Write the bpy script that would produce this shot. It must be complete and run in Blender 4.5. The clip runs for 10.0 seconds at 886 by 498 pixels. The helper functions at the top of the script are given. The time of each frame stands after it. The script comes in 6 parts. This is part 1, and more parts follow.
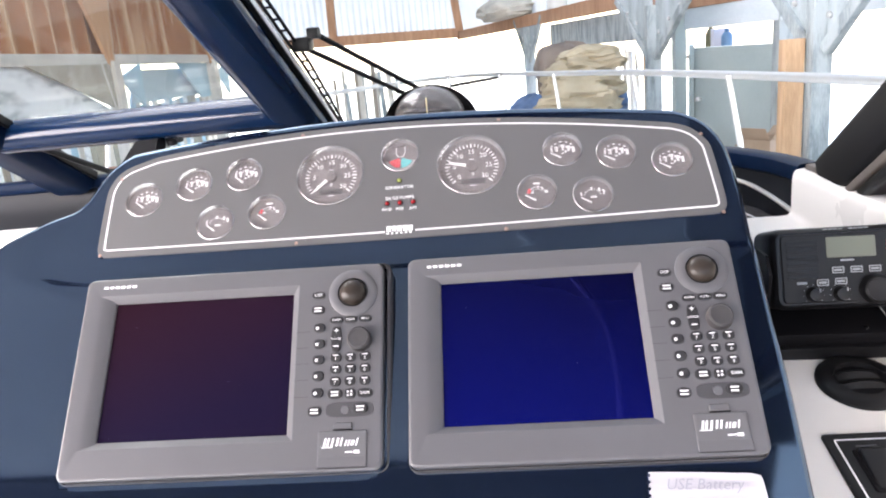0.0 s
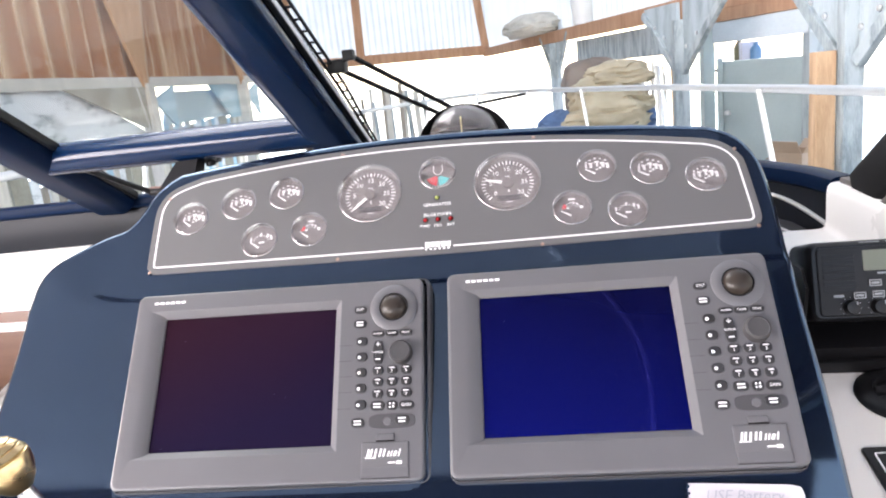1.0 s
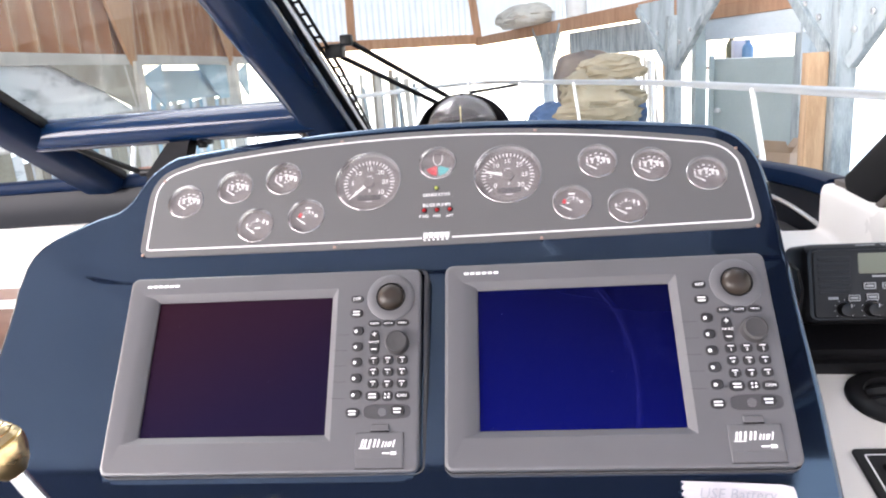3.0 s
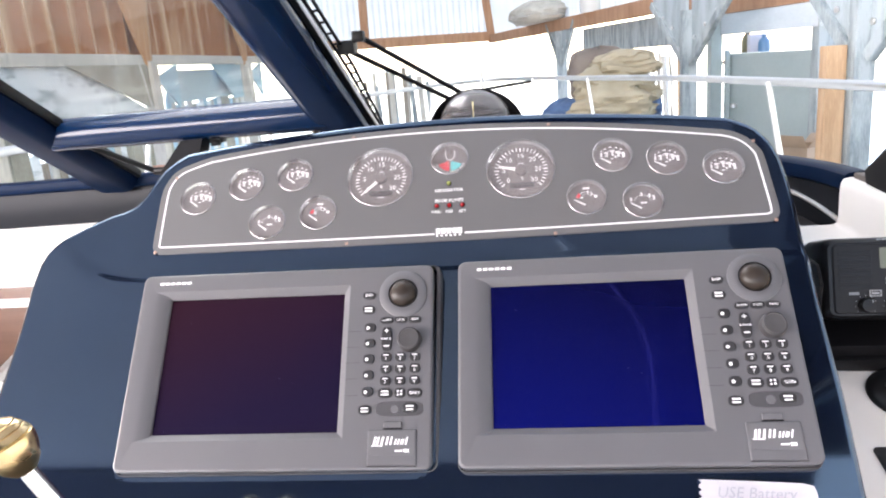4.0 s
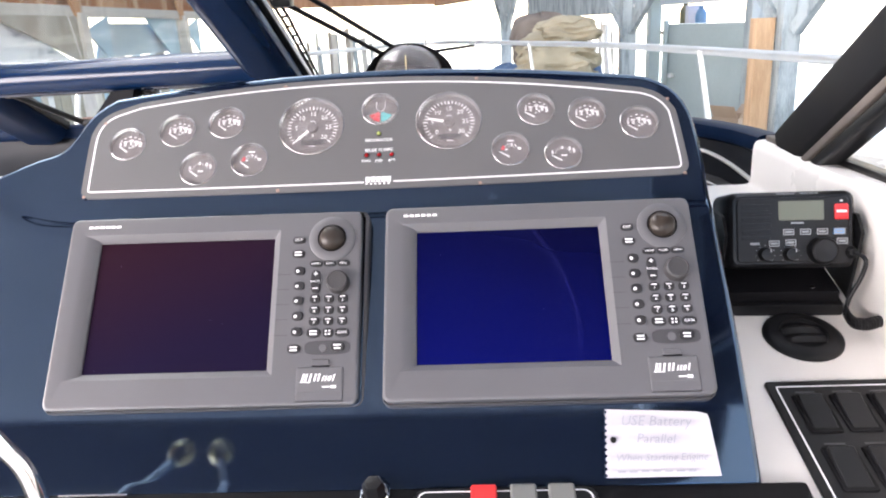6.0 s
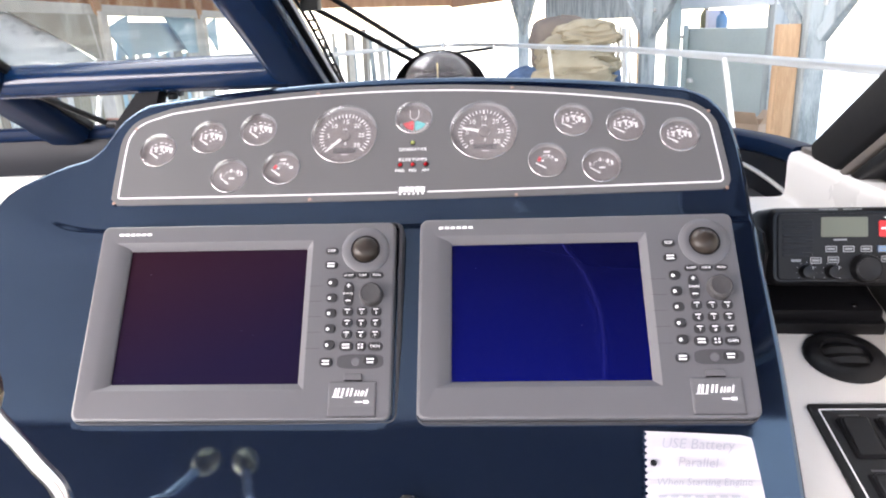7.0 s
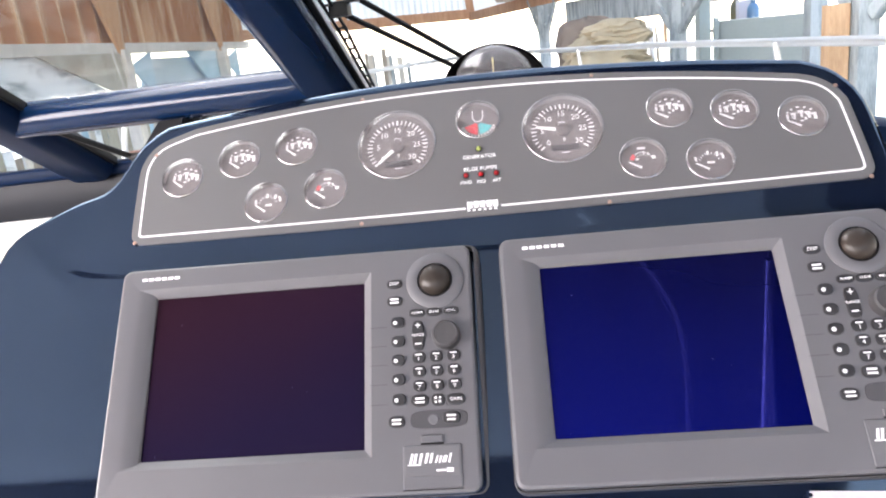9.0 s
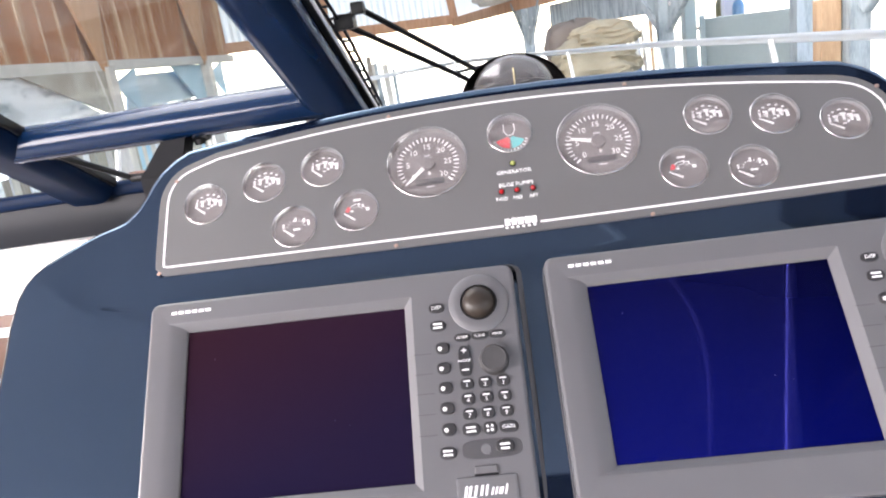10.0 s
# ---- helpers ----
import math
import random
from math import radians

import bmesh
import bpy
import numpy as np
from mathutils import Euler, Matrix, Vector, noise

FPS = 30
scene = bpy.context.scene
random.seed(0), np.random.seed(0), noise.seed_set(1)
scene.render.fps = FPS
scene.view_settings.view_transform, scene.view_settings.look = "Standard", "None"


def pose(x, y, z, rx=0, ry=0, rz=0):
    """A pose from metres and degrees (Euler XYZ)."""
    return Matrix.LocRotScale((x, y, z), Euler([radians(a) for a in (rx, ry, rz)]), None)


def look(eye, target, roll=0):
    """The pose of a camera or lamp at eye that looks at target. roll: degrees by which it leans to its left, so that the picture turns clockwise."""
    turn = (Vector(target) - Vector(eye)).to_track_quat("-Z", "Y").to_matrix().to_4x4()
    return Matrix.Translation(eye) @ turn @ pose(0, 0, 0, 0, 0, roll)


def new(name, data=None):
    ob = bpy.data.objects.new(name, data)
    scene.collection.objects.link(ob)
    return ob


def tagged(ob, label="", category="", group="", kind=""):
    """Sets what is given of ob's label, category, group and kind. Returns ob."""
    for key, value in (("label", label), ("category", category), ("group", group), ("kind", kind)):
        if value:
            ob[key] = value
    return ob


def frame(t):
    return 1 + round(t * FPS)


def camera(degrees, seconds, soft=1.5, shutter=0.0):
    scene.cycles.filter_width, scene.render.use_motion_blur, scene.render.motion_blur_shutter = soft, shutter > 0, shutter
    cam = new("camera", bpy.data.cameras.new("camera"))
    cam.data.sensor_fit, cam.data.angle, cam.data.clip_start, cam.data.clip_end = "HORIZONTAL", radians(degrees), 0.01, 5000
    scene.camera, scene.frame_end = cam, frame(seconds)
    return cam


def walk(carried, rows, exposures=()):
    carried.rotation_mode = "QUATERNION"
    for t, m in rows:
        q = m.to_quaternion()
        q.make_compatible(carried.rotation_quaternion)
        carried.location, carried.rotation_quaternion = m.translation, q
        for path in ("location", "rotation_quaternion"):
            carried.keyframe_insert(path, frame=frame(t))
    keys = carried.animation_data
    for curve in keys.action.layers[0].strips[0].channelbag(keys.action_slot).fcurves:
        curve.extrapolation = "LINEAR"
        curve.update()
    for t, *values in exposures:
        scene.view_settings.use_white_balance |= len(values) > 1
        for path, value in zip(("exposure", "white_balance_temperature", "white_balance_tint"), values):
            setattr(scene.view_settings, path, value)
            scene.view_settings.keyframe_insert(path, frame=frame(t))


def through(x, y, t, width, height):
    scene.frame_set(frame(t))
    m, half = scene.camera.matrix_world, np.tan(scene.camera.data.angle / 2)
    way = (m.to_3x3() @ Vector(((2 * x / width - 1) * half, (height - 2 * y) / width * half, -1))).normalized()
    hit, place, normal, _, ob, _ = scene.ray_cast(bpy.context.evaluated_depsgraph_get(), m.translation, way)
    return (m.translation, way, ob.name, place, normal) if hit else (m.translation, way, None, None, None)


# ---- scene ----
cam = camera(62.79, 10.0, 2.0)
PATH = [
    (0, (0.0777, -0.7768, 1.4466), (-0.1009, 1.1493, 0.9383), -5.23),
    (0.5, (0.0897, -0.8011, 1.4492), (-0.1230, 1.1317, 0.9813), -6.30),
    (1, (0.0667, -0.7986, 1.4518), (-0.1824, 1.1324, 0.9942), -6.10),
    (1.5, (0.0486, -0.7938, 1.4533), (-0.2220, 1.1274, 0.9678), -4.31),
    (2, (0.0419, -0.7960, 1.4538), (-0.1793, 1.1290, 0.9583), -2.78),
    (2.5, (0.0499, -0.7947, 1.4549), (-0.1424, 1.1343, 0.9630), -3.85),
    (4, (0.0511, -0.7862, 1.4502), (-0.1988, 1.1355, 0.9559), -4.70),
    (4.5, (0.0578, -0.7791, 1.4459), (-0.1341, 1.1437, 0.9299), -3.87),
    (5, (0.0736, -0.7984, 1.4508), (-0.0707, 1.1170, 0.8937), -3.85),
    (5.5, (0.0859, -0.8160, 1.4370), (-0.0486, 1.0992, 0.8767), -3.51),
    (5.7, (0.0796, -0.8238, 1.4355), (-0.0331, 1.0841, 0.8463), -3.32),
    (6.8, (0.0572, -0.8163, 1.4420), (-0.0390, 1.0904, 0.8459), -2.46),
    (7, (0.0447, -0.8040, 1.4449), (-0.0871, 1.1026, 0.8556), -2.33),
    (7.5, (0.0233, -0.7476, 1.4339), (-0.1745, 1.1601, 0.8669), -4.83),
    (8, (0.0103, -0.7060, 1.4235), (-0.2251, 1.2003, 0.8660), -4.95),
    (8.5, (0.0045, -0.6788, 1.4310), (-0.2427, 1.2219, 0.8598), -6.56),
    (9, (-0.0163, -0.6622, 1.4162), (-0.2290, 1.2507, 0.8723), -6.60),
    (9.5, (-0.0359, -0.6514, 1.4218), (-0.2179, 1.2632, 0.8729), -9.03),
    (10, (-0.0658, -0.6368, 1.4300), (-0.2490, 1.2820, 0.8963), -8.51),
]
walk(cam, [(t, look(eye, target, roll)) for t, eye, target, roll in PATH], [(0.0, 2.33, 6680, 17.0)])

# ---- light ----
world = bpy.data.worlds.new("sky")
scene.world = world
world.use_nodes = True
wn = world.node_tree
sky = wn.nodes.new("ShaderNodeTexSky")
sky.sky_type, sky.sun_disc = "NISHITA", False
sky.sun_elevation, sky.sun_rotation = radians(52), radians(25)
sky.air_density, sky.dust_density, sky.ozone_density = 1.0, 0.6, 0.6
wn.nodes["Background"].inputs[1].default_value = 0.165
wn.links.new(sky.outputs[0], wn.nodes["Background"].inputs[0])

sun = new("sun", bpy.data.lights.new("sun", "SUN"))
sun.data.energy, sun.data.angle, sun.data.color = 1.7, radians(10), (1.0, 0.95, 0.88)
sun.matrix_world = look((6, 14, 18), (0, 0, 0))


def area(name, eye, target, sx, sy, watts, colour=(1, 1, 1)):
    lamp = bpy.data.lights.new(name, "AREA")
    lamp.shape, lamp.size, lamp.size_y, lamp.energy, lamp.color = "RECTANGLE", sx, sy, watts, colour
    ob = new(name, lamp)
    ob.matrix_world = look(eye, target)
    return ob


# daylight through the open stern end and the open bow end of the boathouse
area("stern_daylight", (-1.8, -6.6, 2.75), (0.0, 0.0, 1.2), 6.4, 2.4, 100, (1.0, 0.98, 0.98))
# daylight through the open port side
area("port_daylight", (-3.5, -2.3, 1.8), (0.0, 0.0, 1.15), 4.2, 2.0, 126, (1.0, 0.98, 0.99))

# added fill lamp above the port windshield, brightens the starboard coaming
area("coaming_fill", (-1.0, 0.9, 2.6), (0.5, 0.3, 1.15), 1.4, 1.0, 9.5, (0.97, 0.99, 1.0))

# ---- materials ----
def material(name):
    m = bpy.data.materials.new(name)
    m.use_nodes = True
    return m, m.node_tree, m.node_tree.nodes["Principled BSDF"]


def surface(name, a, b=None, rough=0.5, metal=0.0, scale=8.0, fine=160.0, bump=0.0, coat=0.0, spec=0.5, stretch=(1, 1, 1), rvar=0.08, mid=0.5, spread=0.25, coat_ior=1.5):
    """Two tones mixed by broad and fine noise, with uneven roughness and fine relief."""
    m, nt, p = material(name)
    N, L = nt.nodes.new, nt.links.new
    b = b or tuple(c * 0.82 for c in a)
    tc, mp = N("ShaderNodeTexCoord"), N("ShaderNodeMapping")
    mp.inputs["Scale"].default_value = stretch
    L(tc.outputs["Object"], mp.inputs["Vector"])
    n1, n2 = N("ShaderNodeTexNoise"), N("ShaderNodeTexNoise")
    n1.inputs["Scale"].default_value, n1.inputs["Detail"].default_value = scale, 5
    n2.inputs["Scale"].default_value, n2.inputs["Detail"].default_value = fine, 3
    for n in (n1, n2):
        L(mp.outputs[0], n.inputs["Vector"])
    mix = N("ShaderNodeMath")
    mix.operation = "MULTIPLY_ADD"
    L(n2.outputs[0], mix.inputs[0])
    mix.inputs[1].default_value = 0.35
    L(n1.outputs[0], mix.inputs[2])
    r = N("ShaderNodeMapRange")
    r.inputs[1].default_value, r.inputs[2].default_value = mid + 0.17 - spread, mid + 0.17 + spread
    L(mix.outputs[0], r.inputs[0])
    c = N("ShaderNodeMix")
    c.data_type = "RGBA"
    c.inputs[6].default_value, c.inputs[7].default_value = (*a, 1), (*b, 1)
    L(r.outputs[0], c.inputs[0])
    L(c.outputs[2], p.inputs["Base Color"])
    rr = N("ShaderNodeMapRange")
    rr.inputs[3].default_value, rr.inputs[4].default_value = max(rough - rvar, 0.02), min(rough + rvar, 1)
    L(n1.outputs[0], rr.inputs[0])
    L(rr.outputs[0], p.inputs["Roughness"])
    p.inputs["Metallic"].default_value = metal
    p.inputs["Specular IOR Level"].default_value = spec
    p.inputs["Coat Weight"].default_value = coat
    p.inputs["Coat Roughness"].default_value, p.inputs["Coat IOR"].default_value = 0.04, coat_ior
    if bump:
        bp = N("ShaderNodeBump")
        bp.inputs["Strength"].default_value, bp.inputs["Distance"].default_value = bump, 0.002
        L(n2.outputs[0], bp.inputs["Height"])
        L(bp.outputs[0], p.inputs["Normal"])
    return m


def plain(name, c, rough=0.5, metal=0.0, spec=0.5, glow=0.0):
    m, nt, p = material(name)
    p.inputs["Base Color"].default_value = (*c, 1)
    p.inputs["Roughness"].default_value, p.inputs["Metallic"].default_value = rough, metal
    p.inputs["Specular IOR Level"].default_value = spec
    if glow:
        p.inputs["Emission Color"].default_value, p.inputs["Emission Strength"].default_value = (*c, 1), glow
    return m


def glass(name, tint=(1, 1, 1), rough=0.02, ior=1.45, gain=1.0, dust_glare=0.0, glare_streak=0.0):
    """Clear pane: sees straight through, with a Fresnel gloss."""
    m, nt, p = material(name)
    N, L = nt.nodes.new, nt.links.new
    tr, gl, mx, fr = N("ShaderNodeBsdfTransparent"), N("ShaderNodeBsdfGlossy"), N("ShaderNodeMixShader"), N("ShaderNodeFresnel")
    tr.inputs[0].default_value = (*tint, 1)
    gl.inputs["Roughness"].default_value = rough
    fr.inputs[0].default_value = ior
    g = N("ShaderNodeMath")
    g.operation = "MULTIPLY"
    g.inputs[1].default_value = gain
    L(fr.outputs[0], g.inputs[0])
    L(g.outputs[0], mx.inputs[0])
    L(tr.outputs[0], mx.inputs[1])
    L(gl.outputs[0], mx.inputs[2])
    last = mx
    if dust_glare:
        # thin pale film: some dust, mostly hazy reflection painted onto the glass
        df, m2, no, mr = N("ShaderNodeBsdfDiffuse"), N("ShaderNodeMixShader"), N("ShaderNodeTexNoise"), N("ShaderNodeMapRange")
        df.inputs[0].default_value = (0.80, 0.74, 0.73, 1)
        no.inputs["Scale"].default_value, no.inputs["Detail"].default_value = 45, 4
        tc = N("ShaderNodeTexCoord")
        L(tc.outputs["Object"], no.inputs["Vector"])
        if glare_streak:
            # painted reflection streaks that differ from pane to pane
            mp, oi, off = N("ShaderNodeMapping"), N("ShaderNodeObjectInfo"), N("ShaderNodeVectorMath")
            off.operation = "MULTIPLY_ADD"
            off.inputs[1].default_value = (7, 5, 3)
            L(oi.outputs["Random"], off.inputs[0])
            L(tc.outputs["Object"], off.inputs[2])
            L(off.outputs[0], mp.inputs["Vector"])
            mp.inputs["Rotation"].default_value, mp.inputs["Scale"].default_value = (0, 0, 0.7), (0.5, glare_streak, 1)
            L(mp.outputs[0], no.inputs["Vector"])
            no.inputs["Distortion"].default_value = 1.2
        mr.inputs[1].default_value, mr.inputs[2].default_value, mr.inputs[3].default_value, mr.inputs[4].default_value = 0.3, 0.7, dust_glare * (0.2 if glare_streak else 0.7), dust_glare * (2.0 if glare_streak else 1.3)
        L(no.outputs[0], mr.inputs[0])
        L(mr.outputs[0], m2.inputs[0])
        L(mx.outputs[0], m2.inputs[1])
        L(df.outputs[0], m2.inputs[2])
        last = m2
    L(last.outputs[0], nt.nodes["Material Output"].inputs[0])
    return m


def sheet(name, c, through=0.5):
    """Translucent roofing sheet that lets daylight in."""
    m, nt, p = material(name)
    N, L = nt.nodes.new, nt.links.new
    tl, df, mx = N("ShaderNodeBsdfTranslucent"), N("ShaderNodeBsdfDiffuse"), N("ShaderNodeMixShader")
    no = N("ShaderNodeTexNoise")
    no.inputs["Scale"].default_value, no.inputs["Detail"].default_value = 2.5, 6
    tc = N("ShaderNodeTexCoord")
    L(tc.outputs["Object"], no.inputs["Vector"])
    cm = N("ShaderNodeMix")
    cm.data_type = "RGBA"
    cm.inputs[6].default_value, cm.inputs[7].default_value = (*c, 1), (*(k * 0.8 for k in c), 1)
    L(no.outputs[0], cm.inputs[0])
    for n in (tl, df):
        L(cm.outputs[2], n.inputs[0])
    mx.inputs[0].default_value = 1 - through
    L(tl.outputs[0], mx.inputs[1])
    L(df.outputs[0], mx.inputs[2])
    L(mx.outputs[0], nt.nodes["Material Output"].inputs[0])
    return m


def screen_material(name, top, low, left_warm, tint, gloss):
    """Dark coated display glass: a base-colour gradient paints its tinted reflection across the pane."""
    m, nt, p = material(name)
    N, L = nt.nodes.new, nt.links.new
    tc, sp, ma, mx = N("ShaderNodeTexCoord"), N("ShaderNodeSeparateXYZ"), N("ShaderNodeMath"), N("ShaderNodeMix")
    L(tc.outputs["Object"], sp.inputs[0])
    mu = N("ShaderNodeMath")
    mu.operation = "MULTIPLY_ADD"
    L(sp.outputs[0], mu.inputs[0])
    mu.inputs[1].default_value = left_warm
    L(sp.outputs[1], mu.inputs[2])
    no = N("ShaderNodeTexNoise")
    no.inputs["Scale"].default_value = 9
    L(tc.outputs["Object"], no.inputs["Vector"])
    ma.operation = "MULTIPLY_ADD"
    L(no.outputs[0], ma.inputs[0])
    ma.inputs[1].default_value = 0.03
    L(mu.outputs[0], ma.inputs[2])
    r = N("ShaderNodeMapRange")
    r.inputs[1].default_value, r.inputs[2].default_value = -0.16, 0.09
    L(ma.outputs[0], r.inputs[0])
    # low to top tint: coating's reflection put into the base colour
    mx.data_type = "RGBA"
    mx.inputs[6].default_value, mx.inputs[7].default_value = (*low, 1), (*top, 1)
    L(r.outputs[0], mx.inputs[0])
    # a few specks of dust
    vo, lt, gt, ml, sp2, mx2 = (N("ShaderNode" + k) for k in ("TexVoronoi", "Math", "Math", "Math", "SeparateColor", "Mix"))
    vo.inputs["Scale"].default_value = 70
    L(tc.outputs["Object"], vo.inputs["Vector"])
    lt.operation, lt.inputs[1].default_value = "LESS_THAN", 0.035
    L(vo.outputs["Distance"], lt.inputs[0])
    L(vo.outputs["Color"], sp2.inputs[0])
    gt.operation, gt.inputs[1].default_value = "GREATER_THAN", 0.80
    L(sp2.outputs[0], gt.inputs[0])
    ml.operation = "MULTIPLY"
    L(lt.outputs[0], ml.inputs[0])
    L(gt.outputs[0], ml.inputs[1])
    mx2.data_type = "RGBA"
    L(ml.outputs[0], mx2.inputs[0])
    L(mx.outputs[2], mx2.inputs[6])
    mx2.inputs[7].default_value = (0.12, 0.12, 0.16, 1)
    L(mx2.outputs[2], p.inputs["Base Color"])
    p.inputs["Roughness"].default_value = 0.018
    p.inputs["Specular IOR Level"].default_value = gloss
    p.inputs["IOR"].default_value = 1.7
    p.inputs["Specular Tint"].default_value = (*tint, 1)
    return m


BLUE = surface("navy_gelcoat", (0.0030, 0.0056, 0.0150), (0.0037, 0.0066, 0.0180), rough=0.06, coat=0.0, scale=3, rvar=0.03, spread=0.35, spec=0.8)
# the blue pigment tints the gloss of the gelcoat
gel = BLUE.node_tree.nodes["Principled BSDF"]
gel.inputs["IOR"].default_value = 1.9
gel.inputs["Specular Tint"].default_value = (0.50, 0.73, 1.0, 1)
BLUE_TUBE = surface("navy_painted_tube", (0.0022, 0.0125, 0.041), (0.003, 0.015, 0.048), rough=0.16, coat=0.0, scale=5, spec=0.36, rvar=0.03, spread=0.35)
WHITE = surface("white_gelcoat", (0.82, 0.775, 0.73), (0.78, 0.735, 0.685), rough=0.30, scale=4, fine=400, bump=0.05, spread=0.4)
PANEL = surface("charcoal_panel", (0.100, 0.096, 0.098), (0.109, 0.105, 0.107), rough=0.55, fine=900, bump=0.06, scale=6)
GREY = surface("grey_bezel_plastic", (0.113, 0.110, 0.117), (0.103, 0.100, 0.107), rough=0.42, fine=1200, bump=0.05, scale=12)
GREY_DARK = surface("darker_grey_plastic", (0.056, 0.054, 0.058), (0.048, 0.046, 0.050), rough=0.5, fine=900, scale=12)
BLACK = surface("black_plastic", (0.008, 0.008, 0.009), (0.012, 0.012, 0.013), rough=0.34, fine=700, bump=0.05, scale=15, spec=0.22)
BLACK_SOFT = surface("black_vinyl", (0.006, 0.006, 0.007), (0.010, 0.0095, 0.011), rough=0.6, fine=500, bump=0.2, scale=10, spec=0.10)
RUBBER = surface("dark_rubber_button", (0.020, 0.019, 0.021), (0.026, 0.025, 0.027), rough=0.45, fine=500, scale=30)
DIAL = surface("dial_grey", (0.140, 0.122, 0.123), (0.160, 0.141, 0.142), rough=0.5, scale=40)
INK = plain("white_print", (0.90, 0.88, 0.88), 0.5)
STRIPE = plain("stripe_paint", (0.74, 0.71, 0.72), 0.5)
INK_DIM = plain("dim_print", (0.62, 0.60, 0.62), 0.6)
PENCIL = plain("pencil_grey", (0.37, 0.37, 0.42), 0.9)
RED_LED = plain("red_lens", (0.30, 0.008, 0.012), 0.15)
AMBER_LED = plain("green_amber_lens", (0.30, 0.34, 0.10), 0.15)
RED = plain("red_plastic", (0.62, 0.02, 0.02), 0.35)
RED_MARK = plain("red_dial_mark", (0.75, 0.03, 0.05), 0.5)
TEAL_MARK = plain("teal_dial_mark", (0.10, 0.50, 0.52), 0.5)
CHROME = surface("polished_steel", (0.75, 0.75, 0.76), (0.66, 0.66, 0.67), rough=0.10, metal=1.0, scale=20, rvar=0.04)
STEEL = surface("brushed_steel_rail", (0.74, 0.74, 0.73), (0.68, 0.68, 0.67), rough=0.42, metal=1.0, scale=9)
BRASS = surface("worn_brass", (0.86, 0.68, 0.40), (0.62, 0.44, 0.20), rough=0.28, metal=1.0, scale=14, fine=90, rvar=0.12)
SCREW = surface("copper_screw", (0.42, 0.27, 0.22), (0.28, 0.18, 0.15), rough=0.35, metal=0.8, scale=200)
PAPER = surface("note_paper", (0.54, 0.52, 0.55), (0.49, 0.47, 0.51), rough=0.85, fine=600, scale=12)
LCD = plain("grey_green_lcd", (0.15, 0.16, 0.125), 0.35, 0.0, 0.2)
BLUE_KEY = plain("blue_key", (0.10, 0.30, 0.62), 0.4)
PALE_KEY = plain("pale_grey_key", (0.28, 0.29, 0.30), 0.45)
ROCKER = plain("grey_rocker", (0.16, 0.16, 0.15), 0.45)
GAUGE_GLASS = glass("gauge_glass", (1, 1, 1), 0.05, 1.5, 1.8, 0.085, glare_streak=3.0)
CLEAR = glass("windshield_glass", (0.95, 0.97, 0.96), 0.0, 1.45, 0.16, 0.025)
DOME = glass("compass_dome_glass", (0.92, 0.92, 0.92), 0.02, 1.6, 1.2, 0.08, glare_streak=2.0)
SCREEN_L = screen_material("screen_plum_sheen", (0.025, 0.008, 0.010), (0.009, 0.0065, 0.021), -0.35, (0.5, 0.28, 0.4), 0.065)
SCREEN_R = screen_material("screen_blue_sheen", (0.001, 0.0012, 0.007), (0.001, 0.0025, 0.070), 0.25, (0.15, 0.16, 1.0), 0.37)


def shaded_ridge_rust(name, along, pitch, low, high):
    """Weathered iron sheet, rust streaked down by rain; ridge light and furrow shade painted in."""
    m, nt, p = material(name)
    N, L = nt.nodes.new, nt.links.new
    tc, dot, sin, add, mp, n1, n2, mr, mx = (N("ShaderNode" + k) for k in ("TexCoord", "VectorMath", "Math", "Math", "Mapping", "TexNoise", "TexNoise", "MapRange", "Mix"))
    # sine along the wall paints lit ridges and shaded furrows over the rust
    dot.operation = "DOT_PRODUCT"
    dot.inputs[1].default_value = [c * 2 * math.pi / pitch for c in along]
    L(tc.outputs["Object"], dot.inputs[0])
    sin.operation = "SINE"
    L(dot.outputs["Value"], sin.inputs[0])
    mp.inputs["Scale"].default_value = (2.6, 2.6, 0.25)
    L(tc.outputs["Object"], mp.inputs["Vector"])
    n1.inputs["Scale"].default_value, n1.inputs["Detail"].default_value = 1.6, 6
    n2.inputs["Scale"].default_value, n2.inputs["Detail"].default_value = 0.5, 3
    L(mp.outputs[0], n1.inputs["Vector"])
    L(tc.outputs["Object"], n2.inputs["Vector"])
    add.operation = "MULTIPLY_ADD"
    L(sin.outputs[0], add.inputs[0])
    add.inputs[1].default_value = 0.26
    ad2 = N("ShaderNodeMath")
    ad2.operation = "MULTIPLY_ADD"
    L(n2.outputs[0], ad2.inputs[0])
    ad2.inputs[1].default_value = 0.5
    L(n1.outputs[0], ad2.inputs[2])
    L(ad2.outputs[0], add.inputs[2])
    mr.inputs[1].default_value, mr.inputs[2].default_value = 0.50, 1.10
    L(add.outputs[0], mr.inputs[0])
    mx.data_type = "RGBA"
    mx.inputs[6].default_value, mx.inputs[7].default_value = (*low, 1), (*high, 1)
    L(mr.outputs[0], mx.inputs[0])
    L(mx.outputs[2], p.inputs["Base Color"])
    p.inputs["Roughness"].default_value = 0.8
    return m


